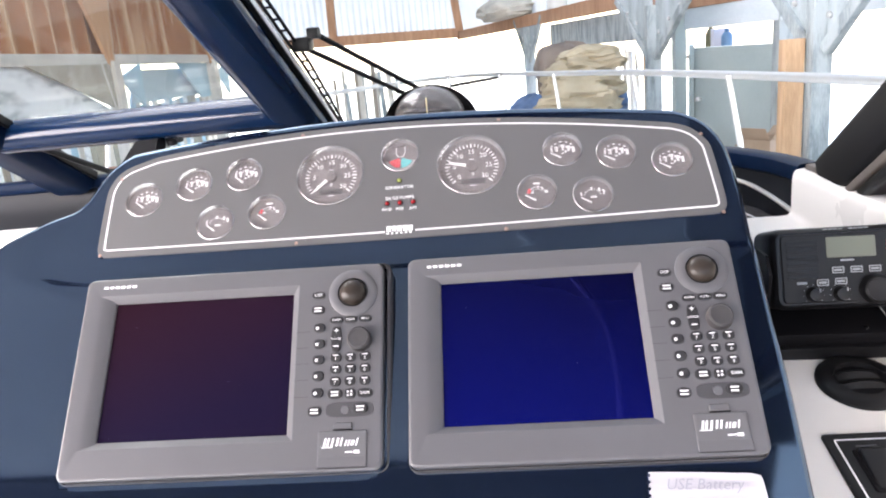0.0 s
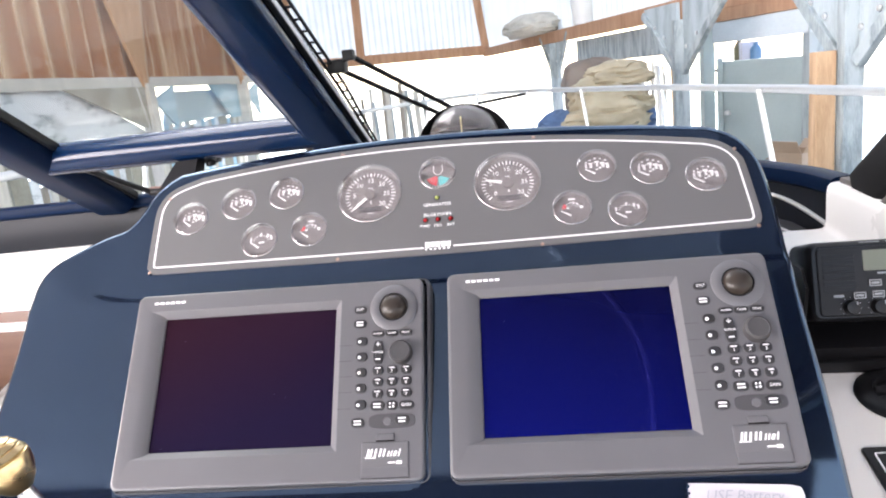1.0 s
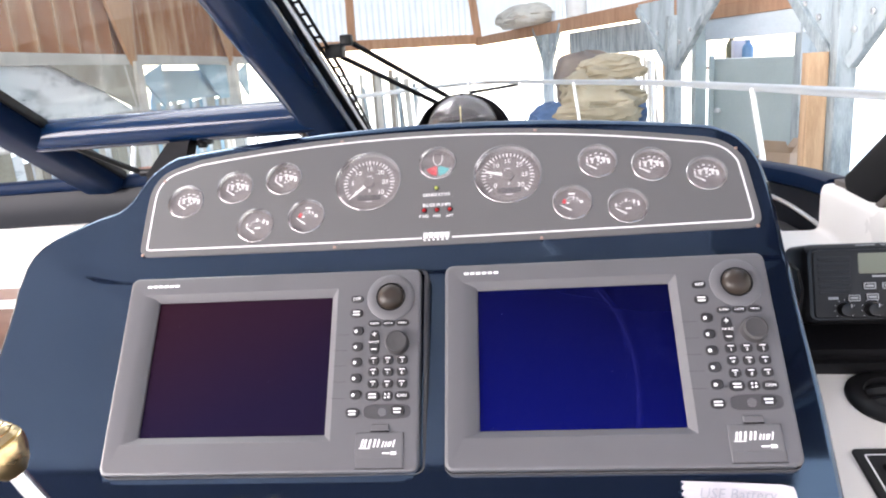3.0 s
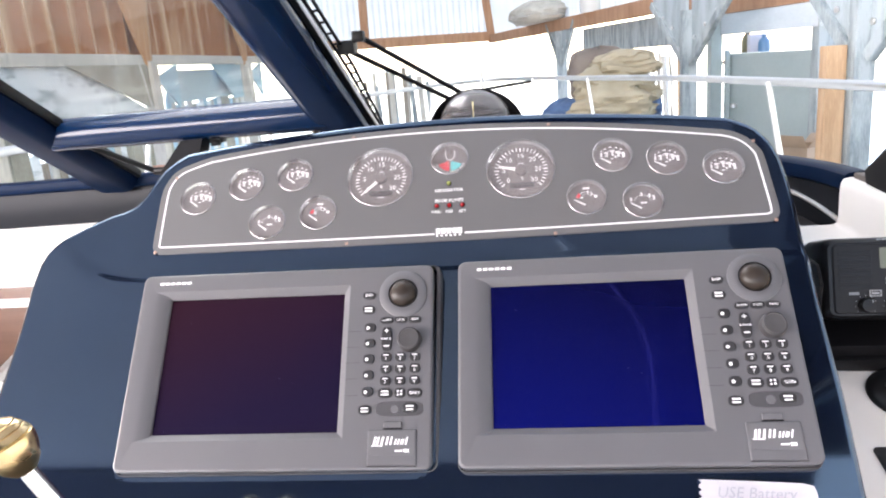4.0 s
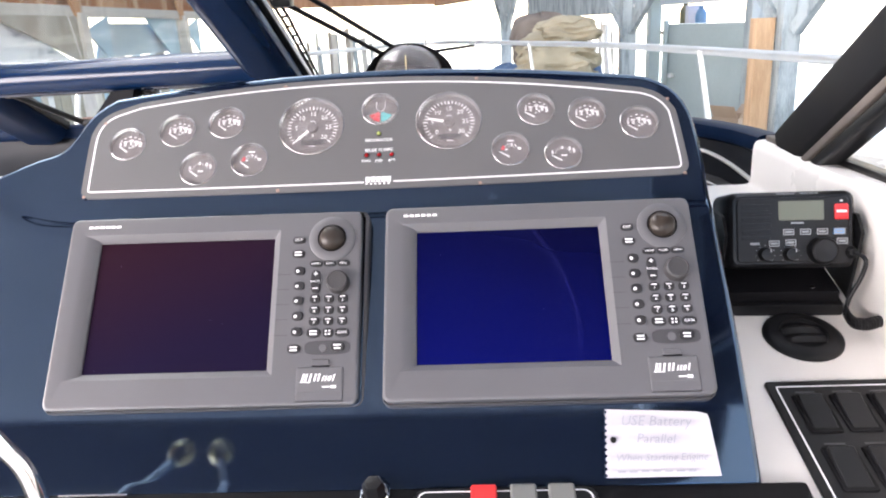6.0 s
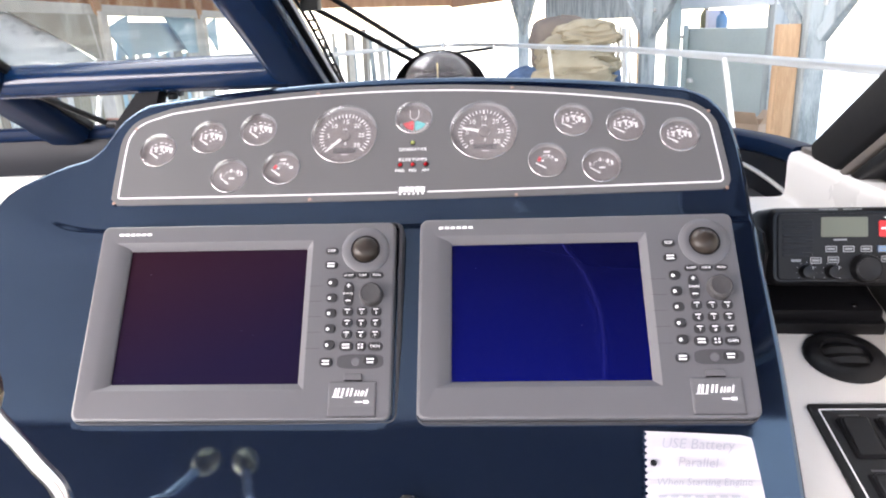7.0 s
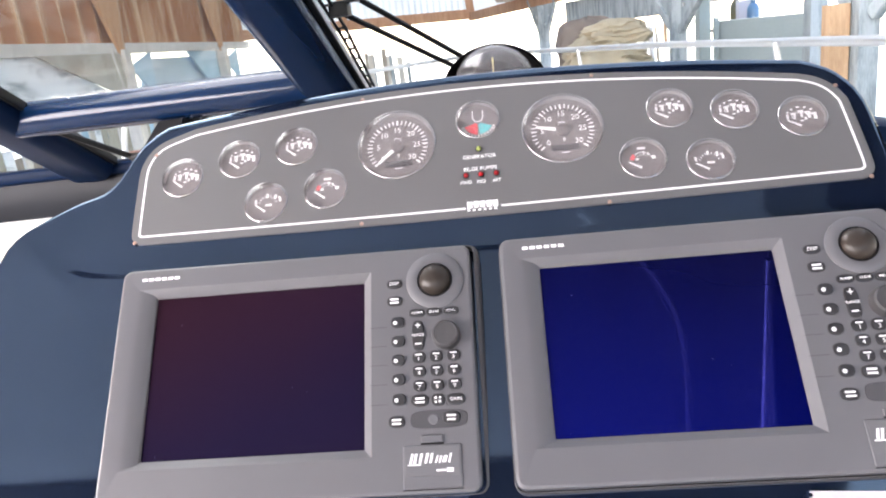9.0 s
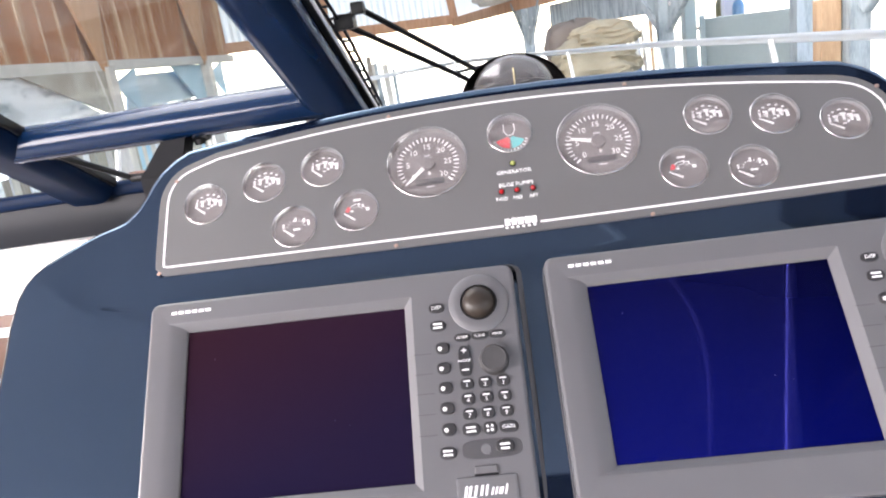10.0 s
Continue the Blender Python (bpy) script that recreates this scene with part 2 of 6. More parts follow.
RUST = shaded_ridge_rust("rusted_shaded_sheet", (-0.0402, 0.9992, 0), 0.40, (0.33, 0.120, 0.035), (0.98, 0.72, 0.44))
BEZEL = surface("bright_bezel_ring", (0.50, 0.48, 0.48), (0.42, 0.40, 0.40), rough=0.2, metal=1.0, scale=80)
RUST_PALE = surface("pale_rusty_board", (0.62, 0.33, 0.16), (0.48, 0.23, 0.10), rough=0.85, scale=3, fine=30, stretch=(6, 6, 0.6), spread=0.2)
TAN_PLY = surface("stained_tan_plywood", (0.46, 0.44, 0.36), (0.32, 0.30, 0.24), rough=0.85, scale=2.5, fine=25, spread=0.2)
WHITE_PLY = surface("flaking_white_plywood", (0.88, 0.90, 0.90), (0.42, 0.46, 0.47), rough=0.85, scale=3.2, fine=18, stretch=(1, 1, 3), mid=0.62, spread=0.10)
TIMBER = surface("orange_timber", (0.55, 0.32, 0.19), (0.40, 0.21, 0.12), rough=0.8, scale=2, fine=40, stretch=(6, 6, 1), spread=0.2)
TIMBER_GREY = surface("weathered_painted_timber", (0.42, 0.47, 0.48), (0.20, 0.24, 0.25), rough=0.85, scale=3, fine=30, stretch=(5, 5, 1), mid=0.55, spread=0.14)
PLANK = surface("weathered_planks", (0.40, 0.36, 0.30), (0.26, 0.22, 0.18), rough=0.85, scale=3, fine=40, stretch=(8, 8, 1), spread=0.2)
TEAL_DOOR = surface("blue_grey_door_paint", (0.43, 0.50, 0.49), (0.36, 0.43, 0.43), rough=0.6, scale=2, fine=40, spread=0.25)
CANVAS = surface("khaki_canvas", (0.42, 0.37, 0.27), (0.30, 0.26, 0.18), rough=0.9, scale=5, fine=300, bump=0.3, spread=0.2)
CANVAS_BROWN = surface("brown_canvas", (0.19, 0.16, 0.135), (0.12, 0.10, 0.09), rough=0.9, scale=5, fine=300, bump=0.3)
TARP = surface("blue_tarp", (0.08, 0.15, 0.28), (0.04, 0.08, 0.17), rough=0.6, scale=9)
DECK = surface("white_deck", (0.80, 0.80, 0.78), (0.72, 0.72, 0.70), rough=0.5, scale=4, fine=200)
WATER = surface("harbour_water", (0.05, 0.07, 0.07), (0.07, 0.09, 0.09), rough=0.12, scale=1.2, fine=8, bump=0.6)
SHEET_WHITE = sheet("translucent_white_sheet", (0.74, 0.76, 0.75), 0.7)
PINE = surface("orange_brown_pine", (0.60, 0.40, 0.24), (0.40, 0.24, 0.13), rough=0.8, scale=3, fine=40, stretch=(7, 7, 0.8), mid=0.55, spread=0.16)
OLIVE_JAR = surface("olive_plastic", (0.14, 0.13, 0.07), (0.11, 0.10, 0.05), rough=0.35, scale=20)
BLUE_JAR = surface("blue_plastic", (0.10, 0.20, 0.32), (0.08, 0.17, 0.28), rough=0.35, scale=20)
CARDBOARD = surface("cardboard", (0.42, 0.31, 0.22), (0.36, 0.26, 0.18), rough=0.85, scale=6)
RADIO_GREY = surface("radio_dark_grey", (0.017, 0.017, 0.018), (0.013, 0.013, 0.014), rough=0.42, fine=700, scale=14, spec=0.2)
LUBBER = plain("pale_yellow", (0.70, 0.62, 0.30), 0.5)
DASH_TOP = surface("dash_top_grey", (0.028, 0.028, 0.030), (0.020, 0.020, 0.022), rough=0.45, fine=300, scale=5)
WOOD = surface("brown_varnished_wood", (0.14, 0.075, 0.05), (0.09, 0.045, 0.03), rough=0.35, scale=4, fine=60, stretch=(1, 1, 8))
TRIM_GREY = surface("grey_trim_rubber", (0.13, 0.11, 0.095), (0.10, 0.085, 0.075), rough=0.6, scale=12)
TIMBER_PALE = surface("pale_weathered_timber", (0.72, 0.68, 0.60), (0.54, 0.51, 0.45), rough=0.85, scale=3, fine=30, stretch=(5, 5, 1), spread=0.22)
PANEL_BLUE = surface("pale_blue_painted_ply", (0.46, 0.66, 0.75), (0.36, 0.54, 0.63), rough=0.8, scale=3, fine=40, spread=0.22)
BUNDLE = surface("dusty_beige_wrap", (0.62, 0.59, 0.52), (0.46, 0.43, 0.37), rough=0.8, scale=5, fine=60, spread=0.2)
BOARD_CYAN = surface("pale_cyan_board", (0.52, 0.64, 0.68), (0.42, 0.53, 0.57), rough=0.85, scale=3, fine=30, spread=0.25)
GUSSET = surface("weathered_grey_blue_ply", (0.44, 0.50, 0.52), (0.29, 0.34, 0.35), rough=0.85, scale=2.2, fine=30, stretch=(4, 4, 1), mid=0.55, spread=0.15)
FASCIA_PALE = surface("pale_blue_white_paint", (0.76, 0.82, 0.85), (0.60, 0.66, 0.69), rough=0.8, scale=1.5, fine=25, stretch=(1, 1, 3), spread=0.24)
LIP = surface("bezel_lip_grey", (0.085, 0.078, 0.08), (0.07, 0.064, 0.066), rough=0.35, scale=80)
CUP = surface("gauge_cup_grey", (0.22, 0.20, 0.20), (0.19, 0.172, 0.173), rough=0.25, scale=60)
HUB = plain("hub_grey", (0.12, 0.105, 0.105), 0.5)
CEILING = surface("pale_hardtop_liner", (0.53, 0.54, 0.58), (0.48, 0.49, 0.53), rough=0.6, scale=3, fine=200, bump=0.05)
CANOPY = surface("grey_canopy_cloth", (0.045, 0.045, 0.05), (0.035, 0.035, 0.04), rough=0.85, scale=4, fine=400, bump=0.2)
NAVY_SATIN = surface("navy_satin_moulding", (0.0025, 0.009, 0.027), (0.0032, 0.0105, 0.032), rough=0.34, scale=4, spec=0.045)
LINER_SIDE = surface("grey_side_liner", (0.20, 0.20, 0.22), (0.16, 0.16, 0.18), rough=0.6, scale=5)
TUBE_STEEL = surface("satin_steel_tube", (0.80, 0.80, 0.82), (0.72, 0.72, 0.74), rough=0.32, metal=1.0, scale=20)
FASCIA = surface("navy_black_fascia", (0.006, 0.0075, 0.011), (0.009, 0.010, 0.013), spec=0.12, rough=0.38, fine=300, scale=5)

# ---- building helpers ----
def mesh_of(bm, name, smooth=False):
    bmesh.ops.recalc_face_normals(bm, faces=bm.faces)
    me = bpy.data.meshes.new(name)
    bm.to_mesh(me)
    bm.free()
    if smooth:
        for f in me.polygons:
            f.use_smooth = True
        me.set_sharp_from_angle(angle=radians(38 if smooth is True else smooth))
        # flat caps keep their own normal
        caps = {k for f in me.polygons if len(f.vertices) > 4 for k in f.edge_keys}
        flags = me.attributes.get("sharp_edge") or me.attributes.new("sharp_edge", "BOOLEAN", "EDGE")
        for e in me.edges:
            if e.key in caps:
                flags.data[e.index].value = True
    return me


def part(name, bm, mat, parent, label="", smooth=True, at=None):
    ob = new(name, bm if isinstance(bm, bpy.types.Mesh) else mesh_of(bm, name, smooth))
    if not ob.data.materials:
        ob.data.materials.append(mat)
    ob.parent = parent
    if at is not None:
        ob.matrix_local = at
    return tagged(ob, label)


def thing(name, label, category, m=None, group="", kind=""):
    ob = new(name)
    ob.empty_display_size = 0.02
    ob.matrix_world = m if m is not None else Matrix()
    return tagged(ob, label, category, group, kind)


def solid(name, bm, mat, label, category="", m=None, kind="", smooth=True, group=""):
    ob = new(name, mesh_of(bm, name, smooth))
    ob.data.materials.append(mat)
    ob.matrix_world = m if m is not None else Matrix()
    return tagged(ob, label, category, group, kind)


def loft(loops, cap0=True, cap1=True, closed=True, bm=None):
    """Skin between loops of equal length."""
    bm = bm or bmesh.new()
    rows = [[bm.verts.new(p) for p in lp] for lp in loops]
    n = len(rows[0])
    for a, b in zip(rows, rows[1:]):
        for i in range(n if closed else n - 1):
            j = (i + 1) % n
            bm.faces.new((a[i], a[j], b[j], b[i]))
    if cap0:
        bm.faces.new(rows[0][::-1])
    if cap1:
        bm.faces.new(rows[-1])
    return bm


def rrect(x0, x1, y0, y1, r, z=0.0, n=5):
    pts = []
    for cx, cy, a0 in ((x1 - r, y1 - r, 0), (x0 + r, y1 - r, 90), (x0 + r, y0 + r, 180), (x1 - r, y0 + r, 270)):
        for k in range(n + 1):
            a = radians(a0 + 90 * k / n)
            pts.append((cx + r * math.cos(a), cy + r * math.sin(a), z))
    return pts


def slab(x0, x1, y0, y1, z0, z1, r=0.003, b=0.001, bm=None, n=4):
    """Rounded plate with softened top edge."""
    b = min(b, (z1 - z0) * 0.9)
    r = min(r, 0.499 * min(x1 - x0, y1 - y0))
    q = max(r - b, r * 0.3)
    return loft([rrect(x0, x1, y0, y1, r, z0, n), rrect(x0, x1, y0, y1, r, z1 - b, n),
                 rrect(x0 + b * 0.35, x1 - b * 0.35, y0 + b * 0.35, y1 - b * 0.35, max(r - b * 0.35, q), z1 - b * 0.35, n),
                 rrect(x0 + b, x1 - b, y0 + b, y1 - b, q, z1, n)], bm=bm)


def oval(cx, cy, w, h, z0, z1, b=0.001, n=20, bm=None, power=2.6):
    def lp(s, z):
        out = []
        for k in range(n):
            a = 2 * math.pi * k / n
            c, d = math.cos(a), math.sin(a)
            out.append((cx + (w / 2 - s) * math.copysign(abs(c) ** (2 / power), c), cy + (h / 2 - s) * math.copysign(abs(d) ** (2 / power), d), z))
        return out
    return loft([lp(0, z0), lp(0, z1 - b), lp(b * 0.3, z1 - b * 0.3), lp(b, z1)], bm=bm)


def lathe(profile, n=32, bm=None, cx=0.0, cy=0.0, cap0=True, cap1=True):
    """Profile of (radius, height) turned about z."""
    loops = [[(cx + r * math.cos(2 * math.pi * k / n), cy + r * math.sin(2 * math.pi * k / n), z) for k in range(n)] for r, z in profile]
    return loft(loops, cap0, cap1, bm=bm)


def box(x0, x1, y0, y1, z0, z1, bevel=0.0, bm=None):
    bm = bm or bmesh.new()
    m = Matrix.Translation(((x0 + x1) / 2, (y0 + y1) / 2, (z0 + z1) / 2)) @ Matrix.Diagonal((x1 - x0, y1 - y0, z1 - z0, 1))
    got = bmesh.ops.create_cube(bm, size=1, matrix=m)
    if bevel:
        vs = set(got["verts"])
        es = [e for e in bm.edges if e.verts[0] in vs and e.verts[1] in vs]
        bmesh.ops.bevel(bm, geom=es, offset=bevel, segments=2, affect="EDGES", profile=0.6)
    return bm


def tube(points, r, n=12, bm=None, closed=False, taper=None):
    pts = [Vector(p) for p in points]
    loops, up = [], Vector((0, 0, 1))
    side = None
    for i, p in enumerate(pts):
        if closed:
            t = (pts[(i + 1) % len(pts)] - pts[i - 1]).normalized()
        else:
            t = (pts[min(i + 1, len(pts) - 1)] - pts[max(i - 1, 0)]).normalized()
        if side is None:
            side = t.cross(up if abs(t.z) < 0.9 else Vector((1, 0, 0))).normalized()
        side = (side - t * side.dot(t)).normalized()
        o = t.cross(side)
        rr = r if taper is None else r * taper[i]
        loops.append([tuple(p + rr * (math.cos(2 * math.pi * k / n) * side + math.sin(2 * math.pi * k / n) * o)) for k in range(n)])
    if closed:
        return loft(loops + [loops[0]], False, False, bm=bm)
    return loft(loops, bm=bm)


def beam(a, b, w, h, bm=None, bevel=0.004, up=(0, 0, 1)):
    """Squared timber from a to b, w wide and h high."""
    a, b = Vector(a), Vector(b)
    t = (b - a).normalized()
    s = t.cross(Vector(up)).normalized()
    o = s.cross(t)
    lp = lambda p, k: [tuple(p + s * x + o * y) for x, y in ((-w / 2 + k, -h / 2), (w / 2 - k, -h / 2), (w / 2, -h / 2 + k), (w / 2, h / 2 - k), (w / 2 - k, h / 2), (-w / 2 + k, h / 2), (-w / 2, h / 2 - k), (-w / 2, -h / 2 + k))]
    return loft([lp(a, bevel), lp(b, bevel)], bm=bm)


def smooth_path(pts, n=6):
    """Catmull-Rom through the points."""
    P = [Vector(p) for p in pts]
    out = []
    for i in range(len(P) - 1):
        p0, p1, p2, p3 = P[max(i - 1, 0)], P[i], P[i + 1], P[min(i + 2, len(P) - 1)]
        for k in range(n):
            t = k / n
            out.append(0.5 * (2 * p1 + (p2 - p0) * t + (2 * p0 - 5 * p1 + 4 * p2 - p3) * t * t + (3 * p1 - p0 - 3 * p2 + p3) * t ** 3))
    return out + [P[-1]]


def words(text, size, x, y, z, turn=0.0, depth=0.0003, shear=0.0):
    """Lettering as a mesh, centred at x, y."""
    cu = bpy.data.curves.new("lettering", "FONT")
    cu.body, cu.size, cu.align_x, cu.align_y, cu.extrude, cu.resolution_u, cu.shear = text, size, "CENTER", "CENTER", depth / 2, 2, shear
    ob = bpy.data.objects.new("lettering", cu)
    me = bpy.data.meshes.new_from_object(ob)
    bpy.data.objects.remove(ob)
    me.transform(Matrix.Translation((x, y, z)) @ Matrix.Rotation(radians(turn), 4, "Z"))
    return me


def bars(rects, z0, z1, bm=None):
    bm = bm or bmesh.new()
    for cx, cy, w, h in rects:
        box(cx - w / 2, cx + w / 2, cy - h / 2, cy + h / 2, z0, z1, bm=bm)
    return bm


FACE = Matrix.Translation((0, 0, 1.2)) @ Matrix.Rotation(radians(50), 4, "X")


def on_face(u, v, h=0.0):
    return FACE @ Matrix.Translation((u, v, h))


def bend_at(knots, x):
    """Smooth curve through knots."""
    if x <= knots[0][0]:
        return knots[0][1]
    if x >= knots[-1][0]:
        return knots[-1][1]
    i = max(k for k in range(len(knots) - 1) if knots[k][0] <= x)
    (a, p), (b, q) = knots[i], knots[i + 1]
    s0 = (q - knots[i - 1][1]) / (b - knots[i - 1][0]) if i else (q - p) / (b - a)
    s1 = (knots[i + 2][1] - p) / (knots[i + 2][0] - a) if i + 2 < len(knots) else (q - p) / (b - a)
    d, t = b - a, (x - a) / (b - a)
    return p * (1 + 2 * t) * (1 - t) ** 2 + q * t * t * (3 - 2 * t) + d * (s0 * t * (1 - t) ** 2 - s1 * t * t * (1 - t))


def curve_at(knots, x):
    """Straight lines between knots."""
    if x <= knots[0][0]:
        return knots[0][1]
    for (a, p), (b, q) in zip(knots, knots[1:]):
        if x <= b:
            return p + (q - p) * (x - a) / (b - a)
    return knots[-1][1]

# ---- helm pod ----
PV, PH = 0.1345, -0.0255      # gauge panel: offset up the face, and its top surface
LOW = -0.014                  # lower face, behind the displays
UP = PH - 0.0025              # upper face, under the gauge panel
MID = -0.0525                 # middle line of the pod


def pod_top(u):
    """Upper edge of the pod's face."""
    left = [(-0.588, -0.10), (-0.584, -0.068), (-0.572, -0.044), (-0.5415, -0.0206), (-0.505, 0.000), (-0.478, 0.010), (-0.461, 0.028), (-0.448, 0.056), (-0.434, 0.0755), (-0.412, 0.0905)]
    right = [(0.295, 0.0900), (0.318, 0.0780), (0.334, 0.0600), (0.344, 0.0350), (0.348, 0.000), (0.350, -0.03)]
    if u < -0.412:
        return PV + bend_at(left, u)
    if u > 0.295:
        return PV + bend_at(right, u)
    a, b = 0.1188 - 0.21 * (-0.412 - MID) ** 2, 0.1188 - 0.21 * (0.295 - MID) ** 2
    k = (u + 0.412) / 0.707
    return PV + 0.1188 - 0.21 * (u - MID) ** 2 + (0.0905 - a) * (1 - k) ** 3 + (0.0900 - b) * k ** 3


FOLD = [(-0.60, 0.118), (-0.555, 0.089), (-0.53, 0.066), (-0.50, 0.049), (-0.46, 0.040), (-0.40, 0.037), (0.36, 0.036)]
FOLD_WIDTH = [(-0.60, 0.024), (-0.55, 0.026), (-0.44, 0.033), (0.36, 0.030)]


def fold_at(u):
    """Where the soft fold crosses a column of the face, and half the width of the strip round it."""
    top = pod_top(u)
    f = min(bend_at(FOLD, u), top - 0.014)
    return f, min(0.80 * bend_at(FOLD_WIDTH, u) + 0.008, 0.85 * (top - f))


def pod_height(u, v):
    """The face steps back along a soft fold below the gauge panel."""
    f, half = fold_at(u)
    k = min(max((v - f) / min(bend_at(FOLD_WIDTH, u), 1.7 * half) + 0.5, 0), 1)
    k = k * k * (3 - 2 * k)
    s = min(max((v + 0.16) / 0.18, 0), 1)
    low = LOW - 0.003 + 0.03 * (v + 0.25) - 0.0140 * s * s * (3 - 2 * s)
    fade = min(max((u + 0.588) / 0.098, 0), 1)
    h = low + (UP - low) * k * fade * fade * (3 - 2 * fade)
    w = v - PV
    inside = min(u + 0.4165, 0.3125 - u, w + 0.0465, 0.0985 - 0.25 * (u - MID) ** 2 - 0.012 * (u - MID) - 0.012 - w)
    # pocket behind the port display
    pocket = min(u + 0.408, -0.078 - u, v + 0.187, 0.018 - v)
    return h - 0.014 * min(max(inside / 0.004, 0), 1) - 0.016 * min(max(pocket / 0.012, 0), 1)


def helm_pod():
    us = [-0.588, -0.584, -0.578, -0.570, -0.560, -0.5415, -0.52, -0.505, -0.49, -0.480, -0.474, -0.468, -0.462, -0.455, -0.448, -0.440, -0.426, -0.412]
    us += [-0.412 + 0.707 * k / 90 for k in range(1, 91)]
    us += [0.306, 0.318, 0.326, 0.334, 0.339, 0.344, 0.346, 0.348, 0.349, 0.350]
    rows = 84
    low = -0.2860
    bm = bmesh.new()
    grid = []
    for u in us:
        top = pod_top(u)
        f, half = fold_at(u)
        vs = [low + (f - half - low) * j / 22 for j in range(22)] + [f - half + 2 * half * j / 14 for j in range(14)] + [f + half + (top - f - half) * j / (rows - 36) for j in range(rows - 35)]
        grid.append([bm.verts.new((u, v, pod_height(u, v))) for v in vs])
    for a, b in zip(grid, grid[1:]):
        for j in range(rows):
            bm.faces.new((a[j], b[j], b[j + 1], a[j + 1]))
    rim = [g[0] for g in grid] + grid[-1][1:] + [g[-1] for g in reversed(grid[:-1])] + grid[0][-2:0:-1]
    pts = [v.co.copy() for v in rim]
    n = len(pts)
    out = []
    for i in range(n):
        t = pts[(i + 1) % n] - pts[i - 1]
        w = Vector((t.y, -t.x, 0))
        out.append(w.normalized())
    for _ in range(3):
        out = [(out[i - 1] + out[i] * 2 + out[(i + 1) % n]).normalized() for i in range(n)]
    down = FACE.to_3x3().inverted() @ Vector((0, 0.42, -0.03))
    prev = rim
    for off, back in ((0.0025, -0.0006), (0.0055, -0.003), (0.0075, -0.007), (0.0085, -0.013), (0.009, -0.03), (None, 0)):
        ring = []
        for i in range(n):
            if off is None:
                flare = Vector((0.075 * max(out[i].x, 0), 0, 0)) + Vector((0, 0, -0.03))
                ring.append(bm.verts.new(prev[i].co + down + flare + Vector((0, 0, 0))))
            else:
                ring.append(bm.verts.new(pts[i] + out[i] * off + Vector((0, 0, back))))
        for i in range(n):
            j = (i + 1) % n
            bm.faces.new((prev[i], prev[j], ring[j], ring[i]))
        prev = ring
    return bm


pod = solid("helm_pod", helm_pod(), BLUE, "glossy navy blue moulded helm pod with a curved top", "helm console", FACE, kind="structure")


# ---- gauge panel ----
def panel_outline(grow, z):
    """Plate with a bowed top: the white line's path, grown outwards."""
    base = [(-0.4235, -0.0488), (-0.4275, -0.0478), (-0.4290, -0.0440), (-0.4300, -0.010), (-0.4303, 0.030), (-0.4275, 0.0440), (-0.4215, 0.0550), (-0.4120, 0.0630), (-0.3990, 0.0685)]
    top = []
    for k in range(1, 30):
        u = -0.399 + 0.685 * k / 30
        d = u - MID
        top.append((u, 0.0985 - 0.25 * d * d + 0.0018 * math.sin(math.pi * k / 30) - 0.012 * d))
    right = [(0.286, 0.0660), (0.3010, 0.0605), (0.3125, 0.0515), (0.3200, 0.0400), (0.3225, 0.0300), (0.3262, -0.020), (0.3270, -0.0400), (0.3255, -0.0445), (0.3215, -0.0462)]
    low = []
    for k in range(1, 120):
        u = 0.3215 - 0.745 * k / 120
        low.append((u, -0.0462 - 0.0026 * k / 120 - 0.0025 * math.sin(math.pi * k / 120)))
    soft = lambda lst: [(q.x, q.y) for q in smooth_path([(a, b, 0) for a, b in lst], 3)]
    pts = [Vector((a, b, 0)) for a, b in soft(base) + top + soft(right) + low]
    n = len(pts)
    nrm = []
    for i in range(n):
        t = pts[(i + 1) % n] - pts[i - 1]
        nrm.append(Vector((-t.y, t.x, 0)).normalized())
    return [tuple(pts[i] + nrm[i] * grow + Vector((0, PV, z))) for i in range(n)]


instrument_panel = thing("instrument_panel", "charcoal grey instrument panel with white pinstripe border", "instrument panel", on_face(0, 0, 0))
GAUGES = [(-0.3871, 0.0210, 0.0238), (-0.3220, 0.0385, 0.0238), (-0.2563, 0.0478, 0.0238), (-0.2873, -0.0200, 0.0238), (-0.2208, -0.0102, 0.0238), (-0.1420, 0.0369, 0.0428), (-0.0516, 0.0585, 0.0238),
          (0.0390, 0.0367, 0.0428), (0.1529, 0.0479, 0.0238), (0.2180, 0.0384, 0.0238), (0.2829, 0.0217, 0.0238), (0.1174, -0.0098, 0.0238), (0.1838, -0.0186, 0.0238)]


def panel_plate():
    """Plate with a round hole for every gauge."""
    bm = loft([panel_outline(0.0095, PH - 0.0028), panel_outline(0.0095, PH - 0.0008), panel_outline(0.0088, PH)], False, False)
    edge = [e for e in bm.edges if all(abs(v.co.z - PH) < 1e-6 for v in e.verts)]
    for u, v, r in GAUGES:
        ring = [bm.verts.new((u + (r - 0.0006) * math.cos(2 * math.pi * k / 40), PV + v + (r - 0.0006) * math.sin(2 * math.pi * k / 40), PH)) for k in range(40)]
        edge += [bm.edges.new((ring[k], ring[(k + 1) % 40])) for k in range(40)]
    bmesh.ops.triangle_fill(bm, use_beauty=True, use_dissolve=False, edges=edge)
    return bm


part("plate", panel_plate(), PANEL, instrument_panel)


